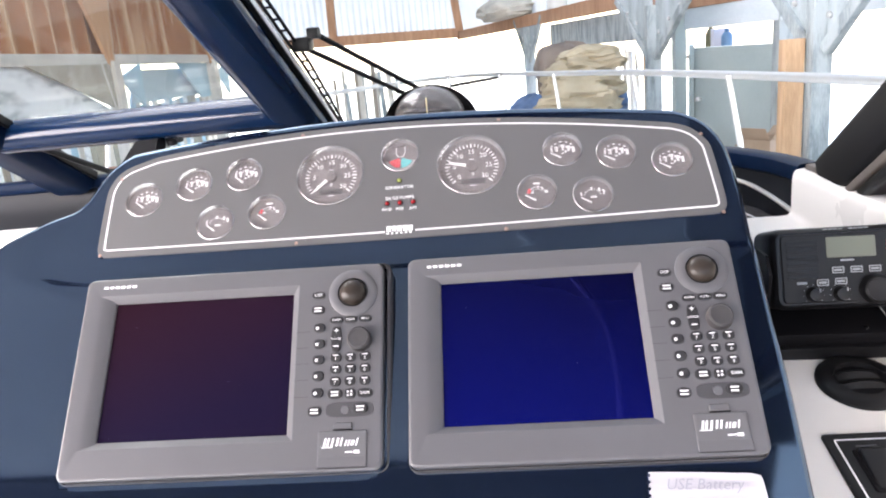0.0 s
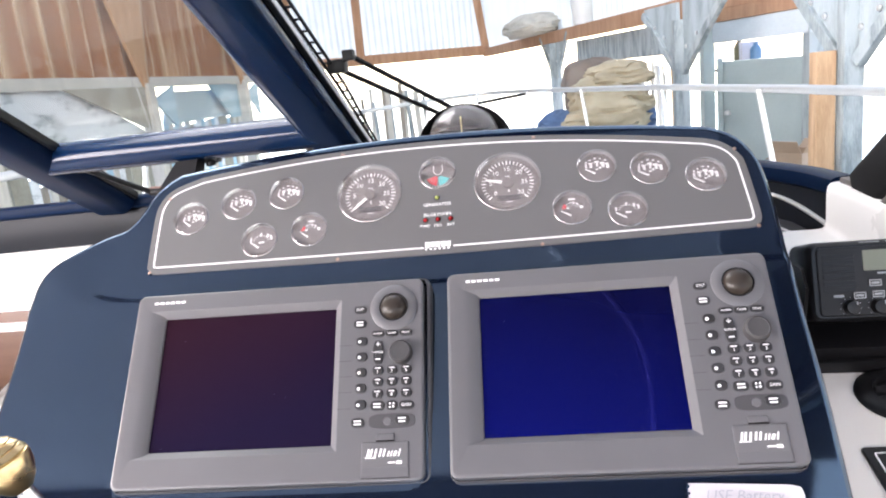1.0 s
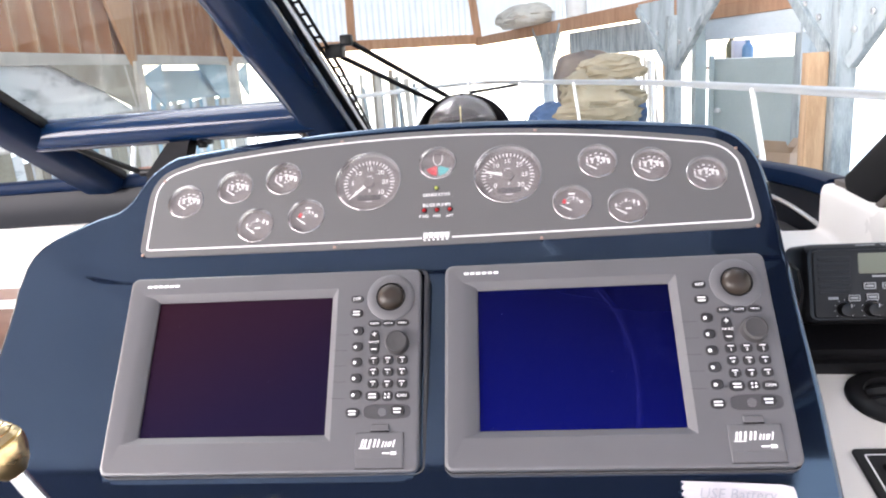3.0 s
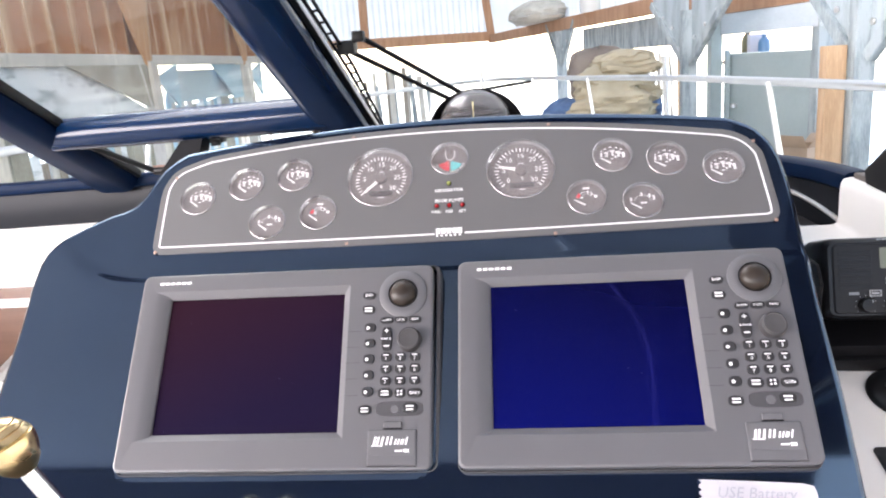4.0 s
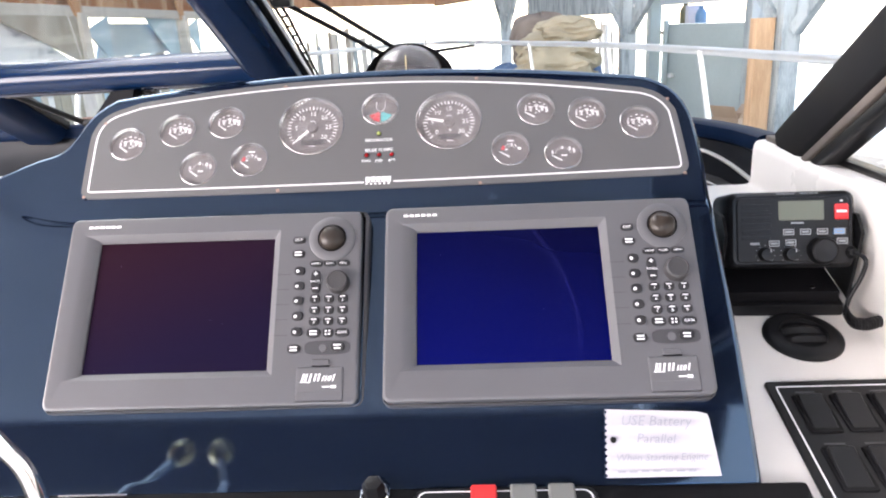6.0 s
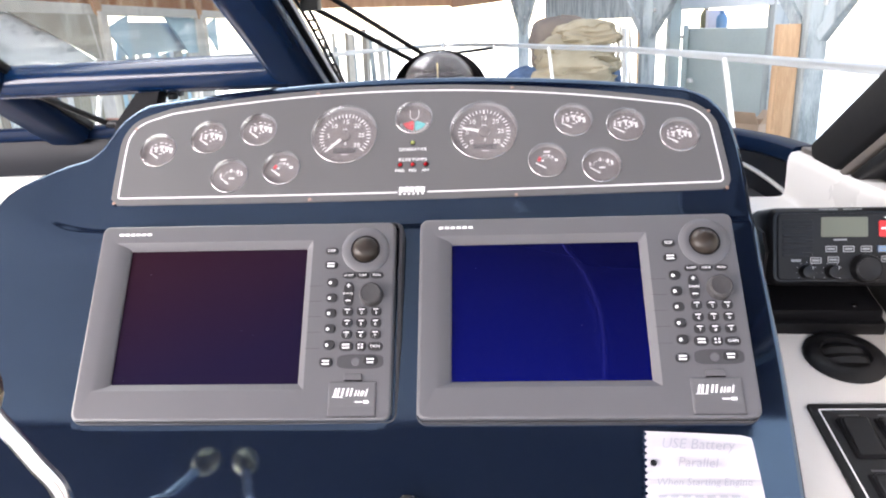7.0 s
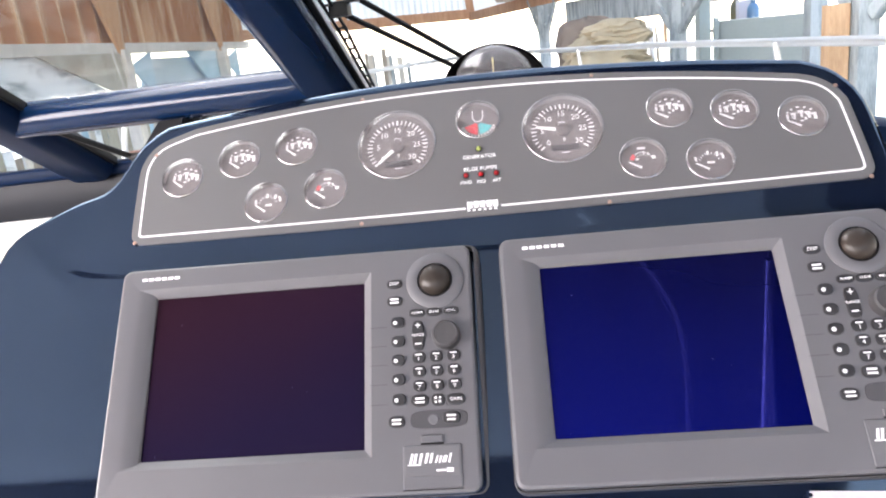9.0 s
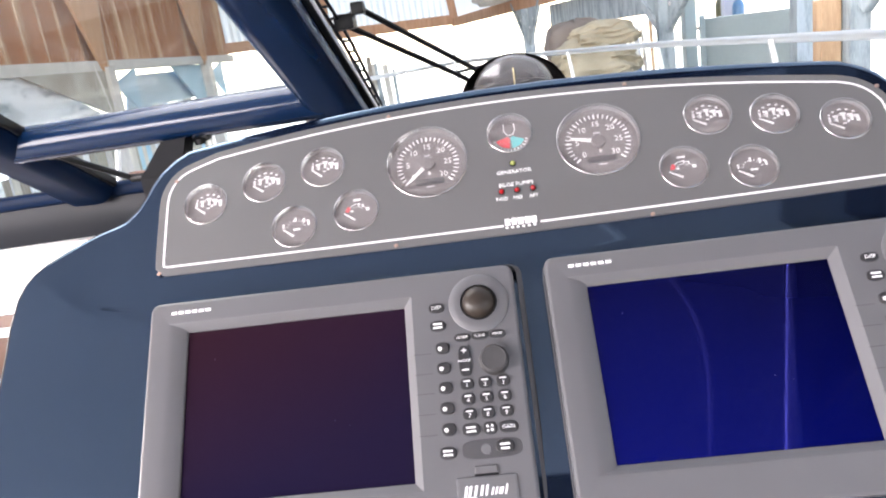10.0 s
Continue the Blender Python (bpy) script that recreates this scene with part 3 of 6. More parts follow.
def pinstripe():
    """One painted line, open under the emblem."""
    a, b = panel_outline(0.0011, PH + 0.0003), panel_outline(-0.0011, PH + 0.0003)
    n = len(a)
    cut = [i for i in range(n) if a[i][1] < PV - 0.03 and -0.0700 < (a[i][0] + a[(i + 1) % n][0]) / 2 < -0.0340]
    order = [(cut[-1] + 1 + k) % n for k in range(n - len(cut) + 1)]
    return loft([[(x, y, z - 0.0004) for x, y, z in (a[i] for i in order)], [a[i] for i in order], [b[i] for i in order], [(x, y, z - 0.0004) for x, y, z in (b[i] for i in order)]], False, False, closed=False)


part("pinstripe", pinstripe(), STRIPE, instrument_panel, "white painted pinstripe", smooth=False)
# maker's mark drawn as plain blocks
part("emblem", bars([(-0.0520, PV - 0.0448, 0.0310, 0.0020), (-0.0652, PV - 0.0465, 0.0055, 0.0075), (-0.0585, PV - 0.0462, 0.005, 0.0075), (-0.0520, PV - 0.0464, 0.0055, 0.0075), (-0.0450, PV - 0.0464, 0.0055, 0.0075), (-0.0385, PV - 0.0466, 0.0055, 0.0075)]
                    + [(-0.0665 + 0.0056 * k, PV - 0.0525, 0.0028, 0.0020) for k in range(6)], PH, PH + 0.0006), INK, instrument_panel, "white block emblem", smooth=False)
for u, v in ((-0.433, -0.0555), (0.3300, -0.0548), (-0.180, -0.0570), (0.077, -0.0575), (-0.181, 0.1005), (0.0767, 0.1000), (0.3225, 0.0545), (-0.4225, 0.0545)):
    sc = part("screw", lathe([(0.0022, 0), (0.0022, 0.0006), (0.0013, 0.0011)], 12), SCREW, instrument_panel, "small copper-coloured screw", at=Matrix.Translation((u, PV + v, PH)))
for text, size, u, v in (("GENERATOR", 0.0062, -0.0523, 0.0108), ("BILGE PUMPS", 0.0062, -0.0518, -0.0040), ("FWD", 0.0055, -0.0677, -0.0198), ("MID", 0.0055, -0.0515, -0.0198), ("AFT", 0.0055, -0.0352, -0.0199)):
    part("lettering", words(text, size, u, PV + v, PH + 0.0003), INK, instrument_panel, "white printed " + text.lower() + " caption", smooth=False)
for u, v, mat, what in ((-0.0523, 0.0205, AMBER_LED, "yellow-green indicator light"), (-0.0675, -0.0112, RED_LED, "red indicator light"), (-0.0515, -0.0112, RED_LED, "red indicator light"), (-0.0352, -0.0112, RED_LED, "red indicator light")):
    led = part("indicator_light", lathe([(0.0027, 0), (0.0027, 0.0015), (0.0020, 0.0030), (0.0009, 0.0038)], 16), mat, instrument_panel, what, at=Matrix.Translation((u, PV + v, PH)))
    part("collar", lathe([(0.0037, 0), (0.0037, 0.0008), (0.0028, 0.0012)], 16), BLACK, led)


# ---- gauges ----
def pie(r0, r1, a0, a1, z, n=14, t=0.0003):
    bm = bmesh.new()
    lo, hi = [], []
    for k in range(n + 1):
        a = radians(a0 + (a1 - a0) * k / n)
        for lst, r in ((lo, r0), (hi, r1)):
            lst.append(bm.verts.new((r * math.cos(a), r * math.sin(a), z)))
    for k in range(n):
        bm.faces.new((lo[k], hi[k], hi[k + 1], lo[k + 1]))
    return bm


def ticks(r0, r1, a0, a1, count, w, z, bm=None, big=0, r2=0.0):
    bm = bm or bmesh.new()
    for k in range(count):
        a = radians(a0 + (a1 - a0) * k / (count - 1))
        c, s = math.cos(a), math.sin(a)
        q = r2 if big and k % big == 0 else r0
        ww = w * (1.5 if big and k % big == 0 else 1)
        bm.faces.new([bm.verts.new((r * c - e * s * ww / 2, r * s + e * c * ww / 2, z)) for r, e in ((q, -1), (r1, -1), (r1, 1), (q, 1))])
    return bm


def needle(angle, length, tail, w, z):
    a = radians(angle)
    c, s = math.cos(a), math.sin(a)
    P = lambda x, y, zz: (x * c - y * s, x * s + y * c, zz)
    lo = [P(-tail, -w * 0.6, z), P(length, -w * 0.35, z), P(length, w * 0.35, z), P(-tail, w * 0.6, z)]
    return loft([lo, [(x, y, z + 0.0006) for x, y, _ in lo]])


DZ = -0.0060                  # depth of a dial below the panel


def gauge(u, v, r, label, group=""):
    g = thing("gauge", label, "gauge", on_face(u, PV + v, PH), group)
    part("bezel", lathe([(r + 0.0008, 0), (r + 0.0005, 0.0006), (r, 0.0009), (r - 0.0005, 0.0010)], 56, cap0=False, cap1=False), BEZEL, g, "thin bright outer rim")
    part("lip", lathe([(r - 0.0005, 0.0010), (r - 0.0012, 0.0004), (r - 0.0016, -0.0006)], 56, cap0=False, cap1=False), LIP, g, "dark grey sloping lip")
    part("cup", lathe([(r - 0.0016, -0.0006), (r - 0.0018, -0.003), (r * 0.955, DZ - 0.0006)], 48, cap0=False, cap1=False), CUP, g, "grey inner wall")
    part("dial", lathe([(r * 0.957, DZ - 0.0012), (r * 0.957, DZ)], 48), DIAL, g)
    k = r - 0.0012
    dome = [(k * math.cos(a), 0.0004 + r * 0.085 * math.sin(a)) for a in (0.0, 0.3, 0.6, 0.9, 1.15, 1.35, 1.48, 1.55)]
    ob = part("glass", lathe(dome, 48, cap0=False), GAUGE_GLASS, g, "clear domed glass")
    ob.visible_shadow = False
    return g


def bold(rects):
    return [(1.08 * x, 1.08 * y, 1.12 * w, 1.10 * h) for x, y, w, h in rects]


def small_gauge(u, v, kind, tilt):
    label = {"temp": "small round gauge with crowded white scale figures", "volt": "small round voltmeter gauge with white scale", "fuel": "small round gauge with white arc and red low mark"}[kind]
    g = gauge(u, v, 0.0238, label, "small engine gauges")
    z = DZ + 0.0004
    if kind == "temp":
        part("scale", ticks(0.0072, 0.0098, 168, 12, 12, 0.0009, z), INK, g, smooth=False)
        part("figures", bars(bold([(-0.0118, 0.0035, 0.0022, 0.0052), (-0.0062, 0.0062, 0.0044, 0.0024), (-0.0055, 0.0030, 0.0020, 0.0058), (0.0010, 0.0085, 0.0052, 0.0022), (0.0012, 0.0048, 0.0024, 0.0066), (0.0072, 0.0066, 0.0050, 0.0024), (0.0078, 0.0030, 0.0028, 0.0056), (0.0122, 0.0048, 0.0050, 0.0024), (0.0132, 0.0012, 0.0032, 0.0054), (0.0004, -0.0022, 0.0032, 0.0014), (-0.0008, 0.0135, 0.0030, 0.0016), (-0.0070, 0.0112, 0.0022, 0.0016), (0.0055, 0.0125, 0.0024, 0.0016), (0.0110, 0.0098, 0.0024, 0.0018), (-0.0112, 0.0082, 0.0020, 0.0016), (0.0042, 0.0000, 0.0022, 0.0030)]), z, z + 0.0002), INK, g, smooth=False)
    elif kind == "volt":
        part("scale", ticks(0.0088, 0.0112, 162, 18, 9, 0.0009, z), INK, g, smooth=False)
        part("figures", bars(bold([(0.0010, -0.0008, 0.0066, 0.0022), (0.0128, 0.0046, 0.0022, 0.0048), (0.0080, 0.0082, 0.0024, 0.0046), (-0.0005, 0.0098, 0.0022, 0.0044), (-0.0125, 0.0040, 0.0022, 0.0046), (0.0118, 0.0075, 0.0026, 0.0016)]), z, z + 0.0002), INK, g, smooth=False)
    else:
        part("scale", pie(0.0098, 0.0106, 22, 140, z), INK, g, smooth=False)
        part("arc", pie(0.0066, 0.0071, 30, 140, z), INK, g, smooth=False)
        part("low_mark", pie(0.0085, 0.0128, 138, 172, z), RED_MARK, g, "red low mark", smooth=False)
        part("figures", bars(bold([(0.0002, 0.0138, 0.0075, 0.0024), (0.0105, 0.0028, 0.0036, 0.0034), (0.0018, 0.0086, 0.0013, 0.0036), (0.0060, 0.0070, 0.0013, 0.0034), (-0.0050, 0.0020, 0.0030, 0.0022)]), z, z + 0.0002), INK, g, smooth=False)
    part("needle", needle(tilt, 0.0135, 0.0015, 0.0021, DZ + 0.0012), INK, g, "white needle", at=Matrix.Translation((-0.0032, -0.0082, 0)))
    return g


for u, v, kind, tilt in ((-0.3871, 0.0210, "temp", 142), (-0.3220, 0.0385, "temp", 143), (-0.2563, 0.0478, "temp", 141), (-0.2873, -0.0200, "volt", 142), (-0.2208, -0.0102, "fuel", 142),
                         (0.1529, 0.0479, "temp", 148), (0.2180, 0.0384, "temp", 148), (0.2829, 0.0217, "temp", 147), (0.1174, -0.0098, "fuel", 148), (0.1838, -0.0186, "volt", 147)):
    small_gauge(u, v, kind, tilt)


def tachometer(u, v, lean, label):
    g = gauge(u, v, 0.0428, label, "tachometers")
    z = DZ + 0.0004
    part("scale", ticks(0.0286, 0.0338, 222, -42, 31, 0.0014, z, big=5, r2=0.0278), INK, g, "white tick marks", smooth=False)
    for k, n in enumerate(("0", "5", "10", "15", "20", "25", "30")):
        a = radians(222 - 44 * k)
        part("numeral", words(n, 0.0093, 0.0216 * math.cos(a), 0.0214 * math.sin(a), z + 0.0002), INK, g, "white numeral " + n, smooth=False)
    part("caption", bars([(0, 0.0105, 0.007, 0.0015)], z, z + 0.0002), INK_DIM, g, smooth=False)
    part("caption", bars([(0, 0.0076, 0.009, 0.0015)], z, z + 0.0002), INK_DIM, g, smooth=False)
    part("caption", bars([(0.0010, -0.0275, 0.0085, 0.0013)], z, z + 0.0002), INK_DIM, g, smooth=False)
    part("hour_counter", slab(-0.014, 0.016, -0.0250, -0.0175, DZ, DZ + 0.0006, 0.001, 0.0003), GREY_DARK, g, "dark counter window")
    part("mark", words("8", 0.0062, 0.001, -0.0115, z), INK, g, smooth=False)
    part("hub", lathe([(0.0075, DZ), (0.0072, DZ + 0.0030), (0.0050, DZ + 0.0036)], 24), HUB, g, "dark hub cap")
    part("needle", needle(lean, 0.0290, -0.0060, 0.0040, DZ + 0.0014), INK, g, "white needle")
    return g


tachometer(-0.1420, 0.0369, 224, "large round tachometer with needle at zero")
tachometer(0.0390, 0.0367, 167, "large round tachometer with needle near ten")

sync = gauge(-0.0516, 0.0585, 0.0238, "small round engine synchroniser gauge with red and teal wedges")
part("red_wedge", pie(0.0030, 0.0160, 200, 265, DZ + 0.0004), RED_MARK, sync, "red wedge", smooth=False)
part("teal_wedge", pie(0.0030, 0.0160, 275, 338, DZ + 0.0004), TEAL_MARK, sync, "teal wedge", smooth=False)
part("scale", ticks(0.0168, 0.0195, 200, 340, 13, 0.0014, DZ + 0.0006), INK, sync, smooth=False)
part("scale_arc", pie(0.0198, 0.0205, 205, 335, DZ + 0.0006), INK, sync, smooth=False)
part("fork", tube([(-0.0055, 0.0145, DZ + 0.001), (-0.0060, 0.006, DZ + 0.001), (-0.0035, 0.0012, DZ + 0.001), (0, 0.0, DZ + 0.001), (0.0035, 0.0012, DZ + 0.001), (0.0060, 0.006, DZ + 0.001), (0.0055, 0.0145, DZ + 0.001)], 0.0005, 6), INK, sync, "white fork mark")


# ---- chart plotters ----
def plotter(at, screen_mat, label, flange, step):
    """Local origin: the screen's upper left corner, on the screen's surface."""
    d = thing("chart_plotter", label, "marine display", at, "twin chart plotters")
    x0, x1, y0, y1 = -0.0370, 0.3180, -0.2000, 0.0310
    T = 0.0075
    rim = loft([rrect(x0 - 0.0015, x1 + flange, y0 - 0.003, y1 + 0.002, 0.011, -0.0300), rrect(x0 - 0.0015, x1 + flange, y0 - 0.003, y1 + 0.002, 0.011, step - 0.0025),
                rrect(x0 - 0.001, x1 + flange * 0.8, y0 - 0.002, y1 + 0.0015, 0.010, step - 0.0005), rrect(x0 - 0.0005, x1 + flange * 0.4, y0 - 0.001, y1 + 0.001, 0.009, step)], True, False)
    part("housing", rim, GREY_DARK, d, "darker grey rear housing")
    # bezel: outer edge, face, sloped recess down to the glass
    bz = loft([rrect(x0, x1, y0, y1, 0.009, -0.0080), rrect(x0, x1, y0, y1, 0.009, T - 0.003), rrect(x0 + 0.0008, x1 - 0.0008, y0 + 0.0008, y1 - 0.0008, 0.0085, T - 0.0009), rrect(x0 + 0.003, x1 - 0.003, y0 + 0.003, y1 - 0.003, 0.007, T),
               *(rrect(-0.0005 - 0.0175 * (1 - t) ** 1.8, 0.2125 + 0.0080 * (1 - t), -0.1590 - 0.0080 * (1 - t), 0.0005 + 0.0085 * (1 - t), 0.0009, T * (1 - t) + 0.0003 * t) for t in (0, 0.2, 0.4, 0.6, 0.8, 1)),
               rrect(-0.0005, 0.2125, -0.1590, 0.0005, 0.0008, -0.003)], False, False)
    part("bezel", bz, GREY, d, "grey moulded bezel", smooth=19)
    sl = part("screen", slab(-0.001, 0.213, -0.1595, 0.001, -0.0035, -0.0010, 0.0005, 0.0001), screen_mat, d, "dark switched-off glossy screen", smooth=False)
    # maker's mark as plain blocks
    part("maker_mark", bars([(-0.0125 + 0.0068 * k, 0.0195, 0.0052, 0.0030) for k in range(6)], T, T + 0.0004), INK, d, "white block mark", smooth=False)
    # trackball in its raised ring
    ring = part("trackball_ring", lathe([(0.0280, 0), (0.0278, 0.0012), (0.0255, 0.0026), (0.0205, 0.0034), (0.0170, 0.0030), (0.0158, 0.0010)], 40, cap1=False), GREY, d, at=Matrix.Translation((0.2832, -0.0045, T)))
    part("trackball", lathe([(0.0156, 0.0005)] + [(0.0155 * math.cos(a), 0.0015 + 0.0115 * math.sin(a)) for a in (0.1, 0.35, 0.6, 0.85, 1.1, 1.3, 1.45, 1.54)], 32), BALL, ring, "dark brown glossy trackball")
    part("socket_ring", lathe([(0.0172, 0.0031), (0.0168, 0.0037), (0.0158, 0.0035), (0.0152, 0.0015)], 36, cap0=False, cap1=False), BLACK, ring, "black socket ring")
    # buttons
    def key(cx, cy, w, h, marks=(), text="", size=0.004, p=2.6, name="button"):
        k = part(name, oval(cx, cy, w, h, T - 0.0005, T + 0.0019, 0.0009, 18, power=p), RUBBER, d)
        if marks:
            part("print", bars([(cx + a, cy + b, c, e) for a, b, c, e in marks], T + 0.0018, T + 0.0022), INK, k, smooth=False)
        if text:
            part("lettering", words(text, size, cx, cy, T + 0.0021, depth=0.0004), INK, k, smooth=False)
        return k
    two = ((0, 0.0017, 0.0082, 0.0017), (0, -0.0017, 0.0082, 0.0017))
    key(0.2436, -0.0055, 0.0150, 0.0088, text="DISP", size=0.0047)
    key(0.2436, -0.0228, 0.0150, 0.0098, two)
    for v in (-0.0433, -0.0617, -0.0797, -0.0979, -0.1163):
        k = key(0.2462, v - 0.0008, 0.0128, 0.0108)
        part("dot", lathe([(0.0019, 0), (0.0019, 0.0004)], 12), INK, k, at=Matrix.Translation((0.2440, v - 0.0014, T + 0.0018)))
        part("leader_line", bars([(0.2275, v - 0.0045, 0.016, 0.0005)], T - 0.0001, T + 0.00015), GREY_DARK, d, smooth=False)
    key(0.2438, -0.1370, 0.0150, 0.0105, two)
    for u, t in ((0.2650, "ALARM"), (0.2811, "CLEAR"), (0.2973, "MENU")):
        key(u, -0.0360, 0.0152, 0.0080, text=t, size=0.0033)
    rk = key(0.2655, -0.0580, 0.0118, 0.0285, p=3.2, name="range_key")
    part("lettering", words("+", 0.0105, 0.2655, -0.0490, T + 0.0021), INK, rk, smooth=False)
    part("lettering", words("RANGE", 0.0036, 0.2655, -0.0580, T + 0.0021), INK, rk, smooth=False)
    part("lettering", bars([(0.2655, -0.0662, 0.0060, 0.0014)], T + 0.0018, T + 0.0022), INK, rk, smooth=False)
    for row, v in enumerate((-0.0790, -0.0922, -0.1056)):
        for col, u in enumerate((0.2655, 0.2817, 0.2979)):
            n = str(row * 3 + col + 1)
            k = key(u, v, 0.0124, 0.0108, ((0, 0.0024, 0.0062, 0.0012),))
            part("lettering", words(n, 0.0054, u, v - 0.0016, T + 0.0021), INK, k, smooth=False)
    key(0.2655, -0.1190, 0.0162, 0.0112, two)
    key(0.2820, -0.1192, 0.0122, 0.0112, ((-0.002, 0.0018, 0.002, 0.002), (0.0018, -0.0015, 0.0022, 0.0022), (0.002, 0.002, 0.0018, 0.0018), (-0.002, -0.002, 0.0018, 0.0018)))
    key(0.2982, -0.1194, 0.0170, 0.0104, text="GAIN", size=0.0046)
    part("power_pad", oval(0.2820, -0.1362, 0.0520, 0.0165, T - 0.0005, T + 0.0004, 0.0003, 28, power=3.6), GREY_DARK, d, "dark grey power pad")
    part("sensor_window", lathe([(0.0047, 0), (0.0047, 0.0006), (0.0040, 0.0009)], 18), GREY, d, at=Matrix.Translation((0.2772, -0.1364, T + 0.0003)))
    key(0.2935, -0.1354, 0.0162, 0.0112, ((0, 0.0017, 0.0085, 0.0017), (0, -0.0019, 0.0075, 0.0017)), name="power_button")
    kn = part("knob", lathe([(0.0136, 0), (0.0134, 0.006), (0.0126, 0.0098), (0.0108, 0.0112), (0.0104, 0.0106), (0.0015, 0.0102)], 36), KNOB, d, "round rubber push knob", at=Matrix.Translation((0.2920, -0.0600, T)))
    # card door with latch and label
    cd = part("card_door", slab(0.2488, 0.3012, -0.1955, -0.1582, T - 0.0005, T + 0.0012, 0.002, 0.0007), GREY, d)
    part("label_plate", slab(0.2508, 0.2994, -0.1850, -0.1598, T + 0.0011, T + 0.0015, 0.0015, 0.0002), LABEL_GREY, cd, "dark grey plate with white block mark")
    # slanted product mark as plain strokes
    strokes = bmesh.new()
    for cx, w, h, cy in ((0.2565, 0.0022, 0.0085, -0.1700), (0.2600, 0.0022, 0.0085, -0.1700), (0.2648, 0.0022, 0.0085, -0.1700), (0.2700, 0.0022, 0.0085, -0.1700), (0.2742, 0.0020, 0.0085, -0.1700), (0.2790, 0.0016, 0.0060, -0.1712), (0.2822, 0.0016, 0.0060, -0.1712), (0.2862, 0.0035, 0.0055, -0.1712), (0.2908, 0.0016, 0.0078, -0.1704)):
        q = [(cx - w / 2 - 0.0010, cy - h / 2), (cx + w / 2 - 0.0010, cy - h / 2), (cx + w / 2 + 0.0010, cy + h / 2), (cx - w / 2 + 0.0010, cy + h / 2)]
        loft([[(a, b, T + 0.0014) for a, b in q], [(a, b, T + 0.0018) for a, b in q]], bm=strokes)
    bars([(0.2590, -0.1752, 0.0120, 0.0010), (0.2825, -0.1805, 0.0080, 0.0016), (0.2905, -0.1805, 0.0062, 0.0034)], T + 0.0014, T + 0.0018, strokes)
    part("print", strokes, INK, cd, "white slanted strokes", smooth=False)
    la = part("latch", slab(0.2655, 0.2850, -0.1565, -0.1500, T - 0.0006, T + 0.0022, 0.001, 0.0006), GREY, d)
    part("finger_slot", bars([(0.2753, -0.1574, 0.0205, 0.0018)], T, T + 0.0006), BLACK, la, smooth=False)
    part("hinge_groove", bars([(0.2750, -0.1963, 0.0530, 0.0008)], T, T + 0.0003), BLACK, cd, smooth=False)
    return d


LABEL_GREY = surface("label_grey", (0.115, 0.112, 0.118), (0.104, 0.101, 0.107), rough=0.5, scale=30)
BALL = surface("trackball_brown", (0.036, 0.028, 0.023), (0.028, 0.021, 0.017), rough=0.34, scale=30, spec=0.3)
KNOB = surface("worn_rubber_knob", (0.050, 0.047, 0.049), (0.040, 0.038, 0.040), rough=0.6, fine=800, bump=0.1, scale=20)
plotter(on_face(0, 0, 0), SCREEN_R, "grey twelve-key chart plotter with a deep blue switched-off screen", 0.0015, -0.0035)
# the port display sits a little deeper in the pod and turned slightly
TURN = Matrix.Translation((-0.2344, -0.0780, -0.0095)) @ Euler((radians(2.14), radians(0.89), radians(0.12))).to_matrix().to_4x4() @ Matrix.Translation((0.2335 - 0.3835, 0.0800, 0))
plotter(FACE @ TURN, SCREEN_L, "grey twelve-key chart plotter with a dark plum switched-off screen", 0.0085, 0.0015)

# ---- starboard shelf, coaming and what stands on it ----
SHELF = Matrix.Translation((0, 0, 1.0)) @ Matrix.Rotation(math.atan(0.25), 4, "X")


def shelf_z(y):
    return 1.0 + 0.25 * y


def starboard_shelf():
    """White moulding: the sloped shelf, filleted up into the coaming's inner wall and rounded over its top."""
    prof = [(0.30, 0.0), (0.545, 0.0), (0.566, 0.003), (0.579, 0.012), (0.586, 0.028), (0.589, 0.05)]
    bm = bmesh.new()
    rows = []
    for y in [-0.9, -0.6, -0.3, -0.1] + [0.1 + 0.03 * k for k in range(16)]:
        z0 = shelf_z(y)
        k = 0.3      # tight fillet
        yf = min(y, 0.545)
        z0 = min(shelf_z(yf), 1.117)
        lp = [(0.589 - (0.589 - x) * (k if x > 0.4 else 1), yf, min(z0 + h * k, 1.155)) for x, h in prof]
        lp += [(0.591, y, 1.182), (0.593, y, 1.192), (0.597, y, 1.198), (0.606, y, 1.2), (0.70, y, 1.2), (0.95, y, 1.19), (0.95, y, 0.80), (0.30, y, 0.80)]
        rows.append(lp)
    return loft(rows, bm=bm)


solid("starboard_shelf", starboard_shelf(), WHITE, "white moulded side shelf with raised coaming", "shelf", kind="structure")

# VHF radio on its bracket
radio = thing("marine_radio", "black fixed marine radio with grey display on bracket", "radio", Matrix.Translation((0.491, 0.113, 1.100)) @ Matrix.Rotation(radians(-3), 4, "Z") @ Matrix.Rotation(radians(73), 4, "X"))
W, H = 0.0825, 0.0515
part("case", loft([rrect(-W + 0.006, W - 0.006, 0.004, 2 * H - 0.004, 0.010, -0.085), rrect(-W, W, 0, 2 * H, 0.012, -0.075), rrect(-W, W, 0, 2 * H, 0.012, -0.010), rrect(-W + 0.002, W - 0.002, 0.002, 2 * H - 0.002, 0.011, -0.004), rrect(-W + 0.006, W - 0.006, 0.006, 2 * H - 0.006, 0.009, 0.0)]), BLACK, radio)
part("front_panel", slab(-0.072, 0.072, 0.008, 0.095, -0.001, 0.0022, 0.006, 0.0015), RADIO_GREY, radio, "dark grey front panel")
